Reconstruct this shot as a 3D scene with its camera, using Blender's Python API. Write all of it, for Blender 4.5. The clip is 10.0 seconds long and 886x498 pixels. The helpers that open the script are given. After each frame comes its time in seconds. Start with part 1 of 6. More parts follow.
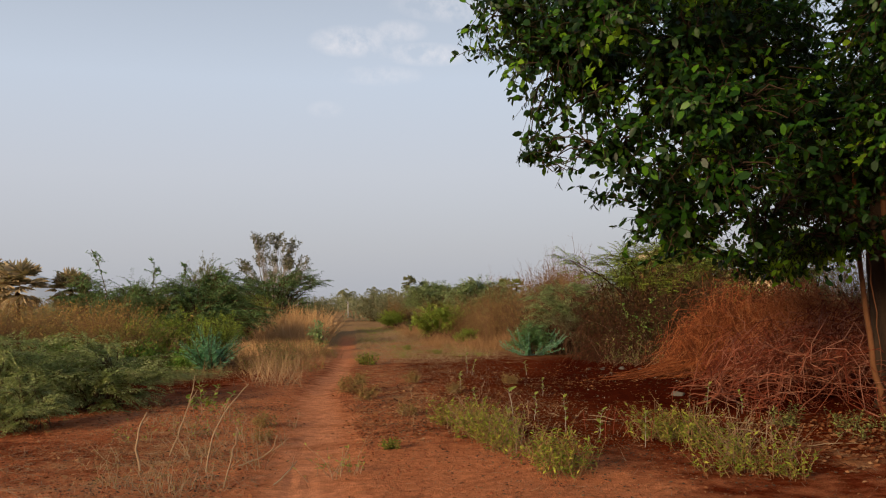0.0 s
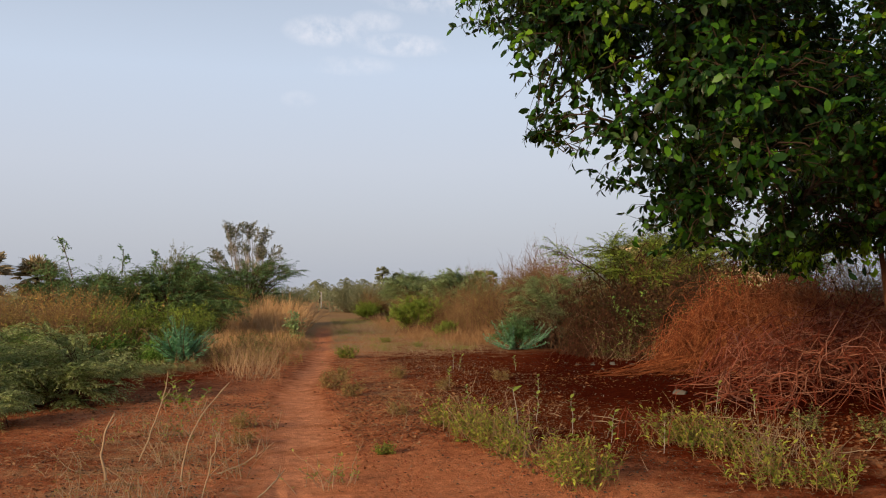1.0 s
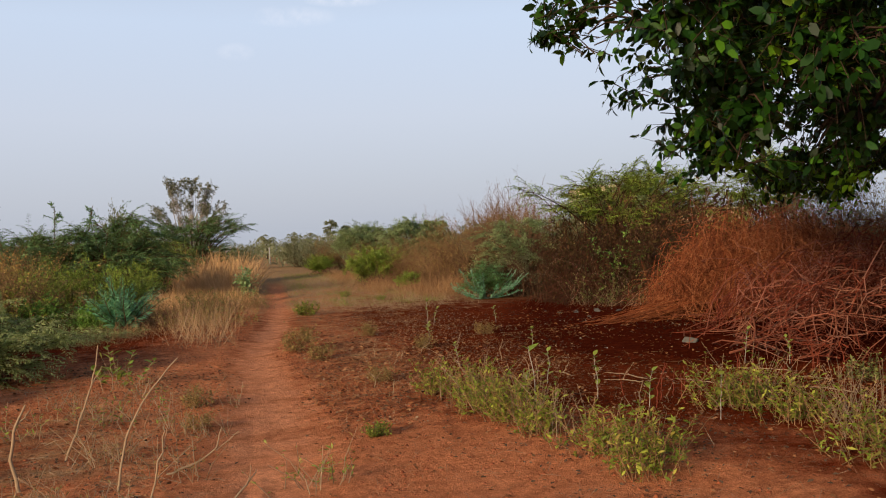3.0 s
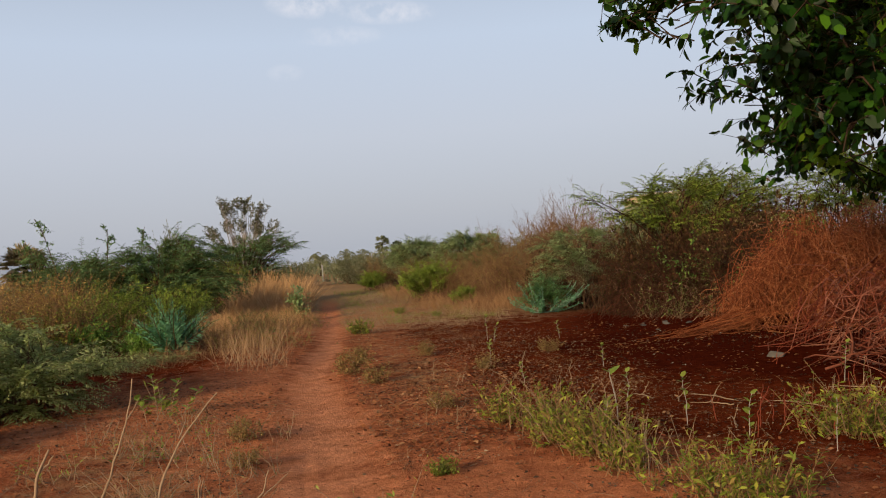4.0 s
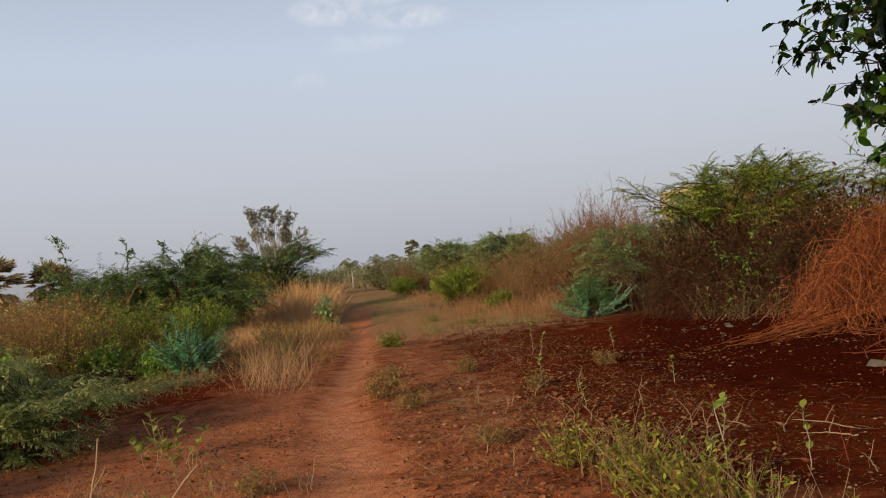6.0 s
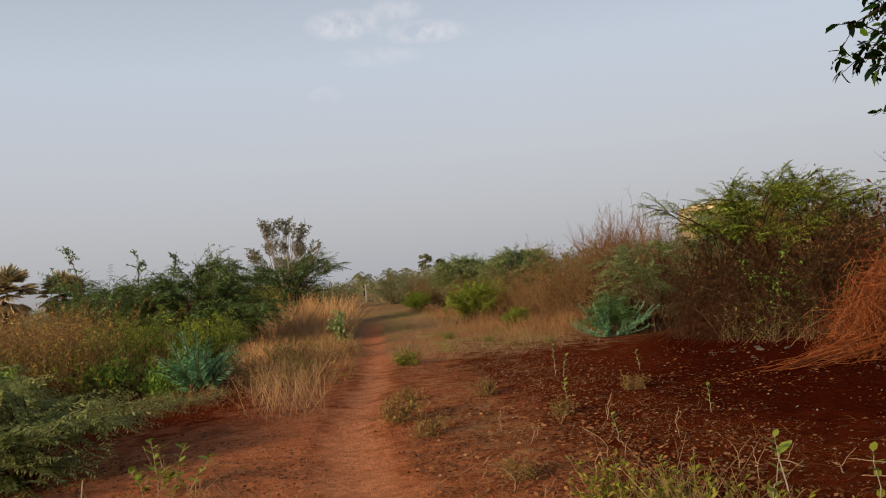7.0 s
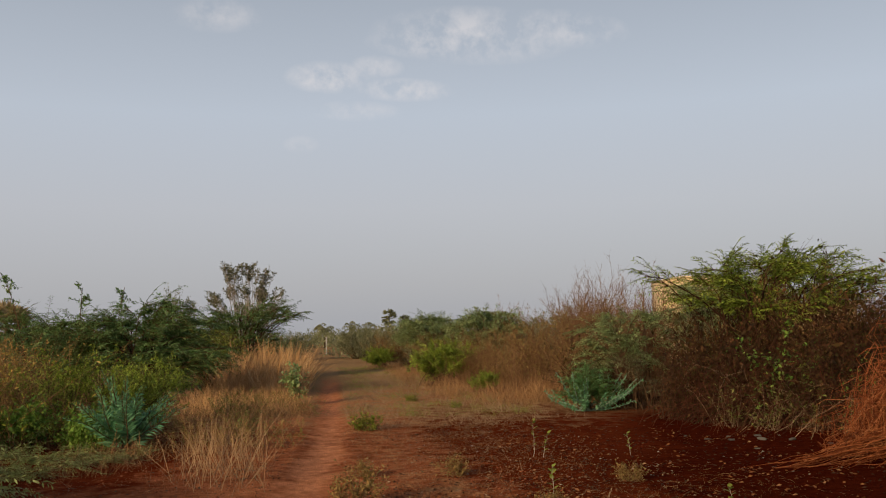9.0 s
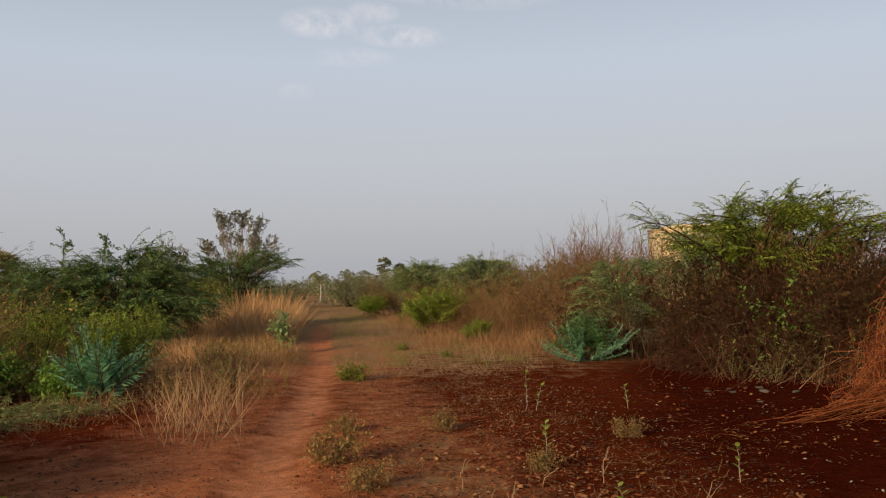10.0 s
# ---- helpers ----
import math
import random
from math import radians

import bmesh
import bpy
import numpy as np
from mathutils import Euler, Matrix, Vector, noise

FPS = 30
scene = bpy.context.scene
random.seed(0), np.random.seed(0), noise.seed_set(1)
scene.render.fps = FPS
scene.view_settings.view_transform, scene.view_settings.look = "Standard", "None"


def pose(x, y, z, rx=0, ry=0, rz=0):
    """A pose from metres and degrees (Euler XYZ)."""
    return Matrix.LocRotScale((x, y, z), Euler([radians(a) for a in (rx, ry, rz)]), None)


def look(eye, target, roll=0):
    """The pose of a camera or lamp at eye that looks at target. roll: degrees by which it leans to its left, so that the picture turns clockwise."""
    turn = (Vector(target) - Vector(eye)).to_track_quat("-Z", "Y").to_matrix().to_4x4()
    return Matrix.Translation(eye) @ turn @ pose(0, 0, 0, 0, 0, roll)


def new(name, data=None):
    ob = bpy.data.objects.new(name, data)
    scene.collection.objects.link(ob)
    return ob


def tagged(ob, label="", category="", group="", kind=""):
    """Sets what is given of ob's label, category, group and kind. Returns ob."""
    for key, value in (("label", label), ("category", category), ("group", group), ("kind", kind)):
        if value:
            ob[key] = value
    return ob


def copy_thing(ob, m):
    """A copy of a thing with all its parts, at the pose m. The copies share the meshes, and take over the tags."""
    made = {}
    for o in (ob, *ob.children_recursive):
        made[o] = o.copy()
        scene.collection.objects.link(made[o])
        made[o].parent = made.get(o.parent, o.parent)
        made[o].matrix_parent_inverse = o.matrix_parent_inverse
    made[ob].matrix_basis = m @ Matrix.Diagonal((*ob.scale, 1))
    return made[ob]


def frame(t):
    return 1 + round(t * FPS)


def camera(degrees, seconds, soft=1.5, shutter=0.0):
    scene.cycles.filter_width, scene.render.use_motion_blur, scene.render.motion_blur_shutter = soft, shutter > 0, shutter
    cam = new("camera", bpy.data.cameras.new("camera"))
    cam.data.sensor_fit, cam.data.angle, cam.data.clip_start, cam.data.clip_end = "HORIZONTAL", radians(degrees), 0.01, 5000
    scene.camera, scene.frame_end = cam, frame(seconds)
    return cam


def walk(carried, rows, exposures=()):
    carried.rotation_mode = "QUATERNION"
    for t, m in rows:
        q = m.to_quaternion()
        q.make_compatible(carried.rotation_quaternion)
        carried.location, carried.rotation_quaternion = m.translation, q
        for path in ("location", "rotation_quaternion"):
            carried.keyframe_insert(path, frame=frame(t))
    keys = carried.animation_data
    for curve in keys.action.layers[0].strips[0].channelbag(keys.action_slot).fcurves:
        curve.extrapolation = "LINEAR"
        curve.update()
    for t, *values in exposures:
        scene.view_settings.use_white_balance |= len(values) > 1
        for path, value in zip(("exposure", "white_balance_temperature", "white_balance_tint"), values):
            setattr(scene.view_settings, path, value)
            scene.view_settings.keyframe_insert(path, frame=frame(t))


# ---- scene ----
cam = camera(52.0, 10.0, soft=1.1)
PATH = [
    (0, (-0.134, -2.395, 1.628), (0.12, -0.414, 1.746), -1.0),
    (0.5, (-0.249, -1.948, 1.668), (0.153, 0.007, 1.791), 0.0),
    (1, (-0.311, -1.43, 1.627), (0.003, 0.543, 1.726), -0.5),
    (1.5, (-0.372, -0.952, 1.617), (0.036, 1.007, 1.647), -2.3),
    (2, (-0.362, -0.452, 1.612), (0.167, 1.476, 1.6), 0.7),
    (2.5, (-0.426, 0.059, 1.56), (0.134, 1.978, 1.578), -1.4),
    (3, (-0.443, 0.508, 1.553), (-0.017, 2.462, 1.541), -2.5),
    (3.2, (-0.396, 0.77, 1.563), (-0.006, 2.731, 1.525), -2.6),
    (4.3, (-0.381, 1.532, 1.557), (-0.091, 3.511, 1.6), -3.6),
    (4.5, (-0.333, 1.706, 1.562), (-0.061, 3.687, 1.608), -2.5),
    (5, (-0.339, 2.019, 1.563), (-0.106, 4.005, 1.619), -3.2),
    (5.2, (-0.286, 2.279, 1.573), (0.016, 4.256, 1.593), -3.6),
    (6.3, (-0.267, 3.023, 1.638), (-0.017, 5.007, 1.676), -6.6),
    (6.5, (-0.295, 3.115, 1.657), (0.061, 5.083, 1.653), -6.9),
    (7, (-0.286, 3.498, 1.671), (-0.059, 5.484, 1.74), -5.2),
    (7.5, (-0.285, 4.028, 1.637), (-0.076, 6.016, 1.71), -0.7),
    (8, (-0.267, 4.395, 1.661), (0.031, 6.372, 1.649), -2.6),
    (8.5, (-0.216, 4.779, 1.678), (0.008, 6.763, 1.798), -1.8),
    (9, (-0.208, 5.216, 1.681), (0.098, 7.183, 1.873), -1.4),
    (9.5, (-0.151, 5.615, 1.673), (0.166, 7.585, 1.811), -1.6),
    (10, (-0.008, 5.927, 1.664), (0.306, 7.9, 1.743), -1.2),
]
walk(cam, [(t, look(eye, target, roll)) for t, eye, target, roll in PATH],
     [(0, 0.06, 6700, 10), (0.5, 0.18, 6500, 10), (1.5, 0.1, 6450, 10), (2.5, 0.02, 6400, 10), (3, 0.22, 6300, 10), (4.5, 0.0, 6500, 10), (5, 0.04, 6450, 10), (6.5, 0.03, 6700, 10), (7.5, -0.06, 6900, 10), (8.0, 0.1, 6900, 10), (8.5, -0.2, 6900, 10), (9.0, -0.16, 6900, 10), (9.5, 0.05, 6850, 10), (10, -0.05, 6850, 10)])

# ---- world and sun ----
world = bpy.data.worlds.new("hazy_sky")
scene.world = world
world.use_nodes = True
SUN_ELEV, SUN_AZ = 16.0, 226.0  # degrees; azimuth clockwise from +y


def node(tree, kind, **values):
    n = tree.nodes.new(kind)
    for key, value in values.items():
        n.inputs[key].default_value = value
    return n


def ramp(tree, fac, stops):
    n = tree.nodes.new("ShaderNodeValToRGB")
    el = n.color_ramp.elements
    el[0].position, el[0].color = stops[0][0], (*stops[0][1], 1)
    el[1].position, el[1].color = stops[-1][0], (*stops[-1][1], 1)
    for p, c in stops[1:-1]:
        e = el.new(p)
        e.color = (*c, 1)
    tree.links.new(fac, n.inputs["Fac"])
    return n.outputs["Color"]


def math_node(tree, op, a, b=0.0, clamp=False):
    n = tree.nodes.new("ShaderNodeMath")
    n.operation, n.use_clamp = op, clamp
    for i, v in enumerate((a, b)):
        if isinstance(v, (int, float)):
            n.inputs[i].default_value = v
        else:
            tree.links.new(v, n.inputs[i])
    return n.outputs[0]


def mix(tree, fac, a, b, blend="MIX"):
    n = tree.nodes.new("ShaderNodeMix")
    n.data_type, n.blend_type = "RGBA", blend
    for i, v in ((0, fac), (6, a), (7, b)):
        if isinstance(v, (int, float)):
            n.inputs[i].default_value = v
        elif isinstance(v, tuple):
            n.inputs[i].default_value = (*v, 1)
        else:
            tree.links.new(v, n.inputs[i])
    return n.outputs[2]


def noise_tex(tree, vec, scale, detail=4.0, rough=0.55):
    n = node(tree, "ShaderNodeTexNoise", Scale=scale, Detail=detail, Roughness=rough)
    if vec is not None:
        tree.links.new(vec, n.inputs["Vector"])
    return n.outputs["Fac"]


def build_world():
    t = world.node_tree
    t.nodes.clear()
    sky = t.nodes.new("ShaderNodeTexSky")
    sky.sky_type, sky.sun_disc = "NISHITA", False
    sky.sun_elevation, sky.sun_rotation = radians(SUN_ELEV), radians(SUN_AZ)
    sky.dust_density, sky.air_density = 4.0, 1.0
    co = t.nodes.new("ShaderNodeTexCoord").outputs["Generated"]
    sep = t.nodes.new("ShaderNodeSeparateXYZ")
    t.links.new(co, sep.inputs[0])
    x, y, z = sep.outputs
    haze = ramp(t, z, [(0.0, (0.425, 0.45, 0.51)), (0.06, (0.475, 0.495, 0.555)), (0.14, (0.53, 0.56, 0.64)), (0.24, (0.53, 0.60, 0.72)), (0.36, (0.41, 0.47, 0.57)), (0.52, (0.24, 0.29, 0.39)), (0.8, (0.13, 0.17, 0.26))])
    # thin cloud wisps, laid out in flattened sky coordinates
    u = math_node(t, "DIVIDE", x, math_node(t, "MAXIMUM", y, 0.05))
    v = math_node(t, "DIVIDE", z, math_node(t, "MAXIMUM", y, 0.05))
    wob = noise_tex(t, co, 34.0, 6.0, 0.62)
    total = None
    for cu, cv, su, sv, k in [(0.03, 0.292, 0.028, 0.011, 1.0), (0.115, 0.279, 0.034, 0.008, 0.9), (0.085, 0.305, 0.018, 0.008, 0.6), (0.06, 0.254, 0.03, 0.007, 0.45), (0.0, 0.215, 0.012, 0.006, 0.3), (0.20, 0.345, 0.07, 0.02, 0.75), (0.30, 0.355, 0.05, 0.014, 0.6), (0.16, 0.335, 0.05, 0.012, 0.8), (-0.09, 0.36, 0.03, 0.012, 0.5)]:
        du = math_node(t, "DIVIDE", math_node(t, "SUBTRACT", u, cu), su)
        dv = math_node(t, "DIVIDE", math_node(t, "SUBTRACT", v, cv), sv)
        d2 = math_node(t, "ADD", math_node(t, "MULTIPLY", du, du), math_node(t, "MULTIPLY", dv, dv))
        g = math_node(t, "MULTIPLY", math_node(t, "SUBTRACT", 1.0, math_node(t, "MULTIPLY", d2, 0.3), clamp=True), k)
        total = g if total is None else math_node(t, "MAXIMUM", total, g)
    soft = math_node(t, "MULTIPLY", math_node(t, "SUBTRACT", wob, 0.40), 4.0, clamp=True)
    cloud = math_node(t, "MULTIPLY", total, soft, clamp=True)
    haze = mix(t, math_node(t, "MULTIPLY", cloud, 0.75, clamp=True), haze, (0.86, 0.83, 0.86))
    b1, b2 = node(t, "ShaderNodeBackground", Strength=0.02), node(t, "ShaderNodeBackground", Strength=0.92)
    t.links.new(sky.outputs["Color"], b1.inputs["Color"])
    t.links.new(haze, b2.inputs["Color"])
    add, out = t.nodes.new("ShaderNodeAddShader"), t.nodes.new("ShaderNodeOutputWorld")
    t.links.new(b1.outputs[0], add.inputs[0])
    t.links.new(b2.outputs[0], add.inputs[1])
    t.links.new(add.outputs[0], out.inputs["Surface"])


build_world()
sun_data = bpy.data.lights.new("sun", "SUN")
sun_data.energy, sun_data.angle, sun_data.color = 4.8, radians(12), (1.0, 0.76, 0.48)
sun = new("sun", sun_data)
_a, _e = radians(SUN_AZ), radians(SUN_ELEV)
sun.matrix_world = look((0, 0, 0), (-math.sin(_a) * math.cos(_e), -math.cos(_a) * math.cos(_e), -math.sin(_e)))

# ---- building tools ----


def unit(v):
    return v / np.maximum(np.linalg.norm(v, axis=-1, keepdims=True), 1e-9)


def ground_z(x, y):
    """Height of the soil: low swells, a sunken footpath, two tyre grooves."""
    x, y = np.asarray(x, float), np.asarray(y, float)
    z = 0.030 * np.sin(0.9 * x + 0.31 * y) * np.sin(0.52 * y - 0.4 * x + 1.0) + 0.012 * np.sin(2.9 * x + 1.3 * y) * np.sin(2.3 * y - 0.7 * x)
    z = z + 0.003 * np.sin(7.1 * x + 3.3 * y) * np.sin(6.3 * y - 2.2 * x)
    near = np.exp(-((np.abs(y) / 90) ** 2))
    d = (x - path_x(y)) / path_w(y)
    z = z * near * (1 - 0.6 * np.exp(-d * d)) - 0.035 * np.exp(-d * d) * near
    z = z + 0.012 * np.exp(-((np.abs(d) - 1.2) / 0.35) ** 2) * near
    rut = np.exp(-(((x - path_x(y) + 0.13) / 0.035) ** 2)) + 0.8 * np.exp(-(((x - path_x(y) - 0.05) / 0.03) ** 2))
    return z - 0.028 * rut * np.clip((10.5 - y) / 4, 0, 1) * (0.65 + 0.35 * np.sin(3.1 * y))


def path_x(y):
    return np.interp(y, [-10, 0, 7, 11, 14.5, 19, 26, 43, 90], [-0.3, -0.35, -0.37, -0.25, -0.35, 0.08, 0.38, 0.85, 1.6])


def path_w(y):
    return np.interp(y, [-10, 7, 14, 19, 30, 45, 90], [0.56, 0.5, 0.4, 0.34, 0.36, 0.5, 0.8])


def mesh_of(name, chunks):
    """One mesh from chunks of (verts n x 3, faces m x k)."""
    verts, loops, starts, totals, nv, nl = [], [], [], [], 0, 0
    for v, f in chunks:
        v, f = np.asarray(v, np.float32).reshape(-1, 3), np.asarray(f, np.int32)
        if not len(f):
            continue
        verts.append(v)
        loops.append((f + nv).ravel())
        starts.append(nl + np.arange(len(f)) * f.shape[1])
        totals.append(np.full(len(f), f.shape[1]))
        nv, nl = nv + len(v), nl + f.size
    me = bpy.data.meshes.new(name)
    verts, loops, starts, totals = (np.concatenate(a) for a in (verts, loops, starts, totals))
    me.vertices.add(len(verts))
    me.loops.add(len(loops))
    me.polygons.add(len(starts))
    me.vertices.foreach_set("co", verts.ravel())
    me.loops.foreach_set("vertex_index", loops.astype(np.int32))
    me.polygons.foreach_set("loop_start", starts.astype(np.int32))
    me.polygons.foreach_set("loop_total", totals.astype(np.int32))
    me.update(calc_edges=True)
    return me


def smooth(me):
    me.polygons.foreach_set("use_smooth", np.ones(len(me.polygons), bool))
    return me


def part(name, chunks, material, parent, label="", kind=""):
    me = chunks if isinstance(chunks, bpy.types.Mesh) else mesh_of(name, chunks)
    if not me.materials:
        me.materials.append(material)
    ob = new(name, me)
    ob.parent = parent
    return tagged(ob, label, kind=kind)


def thing(name, x, y, label, category, group="", kind="", turn=0.0, z=None):
    ob = new(name)
    ob.empty_display_size = 0.1
    ob.matrix_basis = pose(x, y, float(ground_z(x, y)) if z is None else z, 0, 0, turn)
    return tagged(ob, label, category, group, kind)


def stuff(name, chunks, material, label, category):
    me = mesh_of(name, chunks)
    me.materials.append(material)
    return tagged(new(name, me), label, category, "", "stuff")


def tubes(p, r, sides=4):
    """Tapered tubes along n polylines of k points: p n x k x 3, r n x k."""
    p, r = np.asarray(p, float), np.asarray(r, float)
    n, k, _ = p.shape
    tan = unit(np.gradient(p, axis=1))
    ref = np.where(np.abs(tan[:, :1, 2:]) > 0.9, [[[1.0, 0, 0]]], [[[0, 0, 1.0]]]) + np.zeros_like(tan)
    u = unit(np.cross(tan, ref))
    w = np.cross(tan, u)
    ang = np.arange(sides) * 2 * np.pi / sides
    v = p[:, :, None] + r[:, :, None, None] * (np.cos(ang)[:, None] * u[:, :, None] + np.sin(ang)[:, None] * w[:, :, None])
    i = np.arange(n * k * sides).reshape(n, k, sides)
    a, b = i[:, :-1], i[:, 1:]
    f = np.stack([a, np.roll(a, -1, 2), np.roll(b, -1, 2), b], -1).reshape(-1, 4)
    return v.reshape(-1, 3), f


def bezier(a, b, c, k):
    s = np.linspace(0, 1, k)[None, :, None]
    return (1 - s) ** 2 * a[:, None] + 2 * s * (1 - s) * b[:, None] + s * s * c[:, None]


def wiggle(p, amount, g):
    """Uneven bends along the polylines, fixed at the root."""
    n, k, _ = p.shape
    d = np.cumsum(g.normal(0, 1, (n, k, 3)), axis=1) / np.sqrt(k)
    return p + (d - d[:, :1]) * amount


def taper(n, k, r0, r1):
    s = np.linspace(0, 1, k)
    return (np.asarray(r0) * np.ones(n))[:, None] * (1 - s) + (np.asarray(r1) * np.ones(n))[:, None] * s


def scatter(template, pos, way, normal, size, width=1.0):
    """Copies of a small template (verts, faces) with its x along way and its z near normal."""
    tv, faces = template
    tv = np.array(tv, float)
    x = unit(way)
    y = unit(np.cross(normal, x))
    z = np.cross(x, y)
    size = (np.asarray(size) * np.ones(len(pos)))[:, None, None]
    width = (np.asarray(width) * np.ones(len(pos)))[:, None, None]
    v = pos[:, None] + size * (tv[None, :, :1] * x[:, None] + width * tv[None, :, 1:2] * y[:, None] + tv[None, :, 2:] * z[:, None])
    off = (np.arange(len(pos)) * len(tv))[:, None, None]
    return [(v.reshape(-1, 3), (np.array(faces)[None] + off).reshape(-1, len(faces[0])))]


# templates: x along the leaf, length 1
LEAF = ([(0, 0, 0), (0.28, -0.26, 0.06), (0.28, 0.26, 0.06), (0.68, -0.25, 0.0), (0.68, 0.25, 0.0), (1, 0, -0.14), (0.5, 0, -0.03)],
        [(0, 6, 3, 1), (0, 2, 4, 6), (6, 4, 5, 3)])
LEAF_FLAT = ([(0, 0, 0), (0.25, -0.24, 0.05), (0.7, -0.24, 0.0), (1, 0, -0.12), (0.7, 0.24, 0.0), (0.25, 0.24, 0.05)], [(0, 5, 4, 3, 2, 1)])
SMALL_LEAF = ([(0, 0, 0), (0.5, -0.3, 0.06), (1, 0, -0.06), (0.5, 0.3, 0.06)], [(0, 3, 2, 1)])


BLADE = ([(0, -0.011, 0), (0, 0.011, 0), (0.55, 0.009, 0.01), (0.55, -0.009, 0.01), (1, 0.002, -0.11), (1, -0.002, -0.11)], [(0, 1, 2, 3), (3, 2, 4, 5)])


def rand_dirs(g, n, up=0.0):
    d = unit(g.normal(0, 1, (n, 3)))
    d[:, 2] += up
    return unit(d)


def in_lobes(g, lobes, n, shell=0.5):
    """Random points in ellipsoids (x, y, z, rx, ry, rz), crowded towards their skins."""
    lobes = np.array(lobes, float)
    vol = lobes[:, 3] * lobes[:, 4] * lobes[:, 5]
    which = g.choice(len(lobes), n, p=vol / vol.sum())
    d = unit(g.normal(0, 1, (n, 3)))
    rad = (1 - (1 - g.random(n) ** 1.0) * shell)[:, None]
    return lobes[which, :3] + d * lobes[which, 3:] * rad


def plant(seed, lobes, branches=40, twigs=6, twig_len=0.35, leaves=6, leaf=0.1, template=SMALL_LEAF, leaf_w=1.0, root=0.15, r0=0.02, droop=0.15,
          bend=0.05, shell=0.55, up=0.3, low=0.02, sides=3, spread=0.9, flat=0.7, sprays=0, spray_len=1.2, spray_up=0.5, inner=0.22, core=8, core_leaf=0.13):
    """Wood and leaves of a woody plant: branches from the root into the lobes, twigs on them, leaves on the twigs."""
    g = np.random.default_rng(seed)
    tip = in_lobes(g, lobes, branches, shell)
    tip[:, 2] = np.maximum(tip[:, 2], low)
    base = np.c_[g.normal(0, root, (branches, 2)), np.full(branches, -0.03)]
    ctl = base * 0.5 + tip * 0.5
    ctl[:, 2] += droop * np.linalg.norm(tip, axis=1)
    main = wiggle(bezier(base, ctl, tip, 8), bend, g)
    main[:, :, 2] = np.maximum(main[:, :, 2], -0.03)
    length = np.linalg.norm(tip - base, axis=1)
    wood = [tubes(main, taper(branches, 8, r0 * (0.4 + 0.6 * g.random(branches)) * (0.5 + 0.5 * length / length.max()), r0 * 0.15), sides)]
    n = branches * twigs
    who = np.repeat(np.arange(branches), twigs)
    at = np.clip(1 - np.abs(g.normal(0, 0.33 * (1.2 - inner), n)), inner, 1) * 6.99
    i0 = np.minimum(at.astype(int), 6)
    fr = (at - i0)[:, None]
    start = main[who, i0] * (1 - fr) + main[who, i0 + 1] * fr
    way = unit(main[who, i0 + 1] - main[who, i0] + spread * rand_dirs(g, n, up))
    ln = twig_len * (0.45 + 0.8 * g.random(n))[:, None]
    end = start + way * ln
    mid = start + way * ln * 0.5 + np.c_[np.zeros((n, 2)), 0.12 * ln]
    tw = wiggle(bezier(start, mid, end, 5), bend * 0.4, g)
    tw[:, :, 2] = np.maximum(tw[:, :, 2], low * 0.5)
    wood.append(tubes(tw[:, ::2], taper(n, 3, r0 * 0.22, r0 * 0.07), 3))
    if sprays:
        order = np.argsort(-tip[:, 2])[: max(sprays, branches // 2)]
        pick = g.choice(order, sprays)
        b0 = main[pick, 6]
        o = unit(np.c_[b0[:, :2] + g.normal(0, 0.5, (sprays, 2)), np.full(sprays, spray_up) * (0.5 + g.random(sprays)) * np.linalg.norm(b0[:, :2], axis=1)])
        sl = (spray_len * (0.5 + 0.8 * g.random(sprays)))[:, None]
        e0 = b0 + o * sl - np.c_[np.zeros((sprays, 2)), 0.25 * sl]
        sp = wiggle(bezier(b0, b0 + o * sl * 0.6, e0, 5), bend * 0.6, g)
        wood.append(tubes(sp, taper(sprays, 5, r0 * 0.35, r0 * 0.1), 4))
        side = 7
        sw = np.repeat(np.arange(sprays), side)
        k = len(sw)
        u = g.random(k) * 3.2 + 0.7
        q = u.astype(int)
        s0 = sp[sw, q] + (sp[sw, q + 1] - sp[sw, q]) * (u - q)[:, None]
        sd = unit(sp[sw, 4] - sp[sw, 0] + 0.8 * rand_dirs(g, k, -0.1)) * (spray_len * 0.3 * (0.5 + g.random(k)))[:, None]
        st = wiggle(bezier(s0, s0 + sd * 0.55, s0 + sd - [0, 0, 0.05], 5), bend * 0.2, g)
        wood.append(tubes(st[:, ::2], taper(k, 3, r0 * 0.15, r0 * 0.06), 3))
        tw, n = np.concatenate([tw, sp, st]), n + sprays + k
    foliage = []
    if leaves:
        m = n * leaves
        tid = np.repeat(np.arange(n), leaves)
        s = (np.tile(np.arange(leaves), n) + g.random(m)) / leaves * 3.99
        j = np.minimum(s.astype(int), 3)
        fs = (s - j)[:, None]
        lp = tw[tid, j] * (1 - fs) + tw[tid, j + 1] * fs
        ax = unit(tw[tid, j + 1] - tw[tid, j])
        lw = unit(ax * 0.5 + rand_dirs(g, m, 0.0) * 0.9)
        nm = unit(rand_dirs(g, m) * (1 - flat) * 1.4 + np.array([0, 0, 1.0]) * flat)
        keep = lp[:, 2] > low * 0.5
        foliage = scatter(template, lp[keep], lw[keep], nm[keep], leaf * (0.6 + 0.6 * g.random(m))[keep], leaf_w)
        # Made-up filler leaves inside the lobes, added to block light and darken interiors.
        k = int(core * branches)
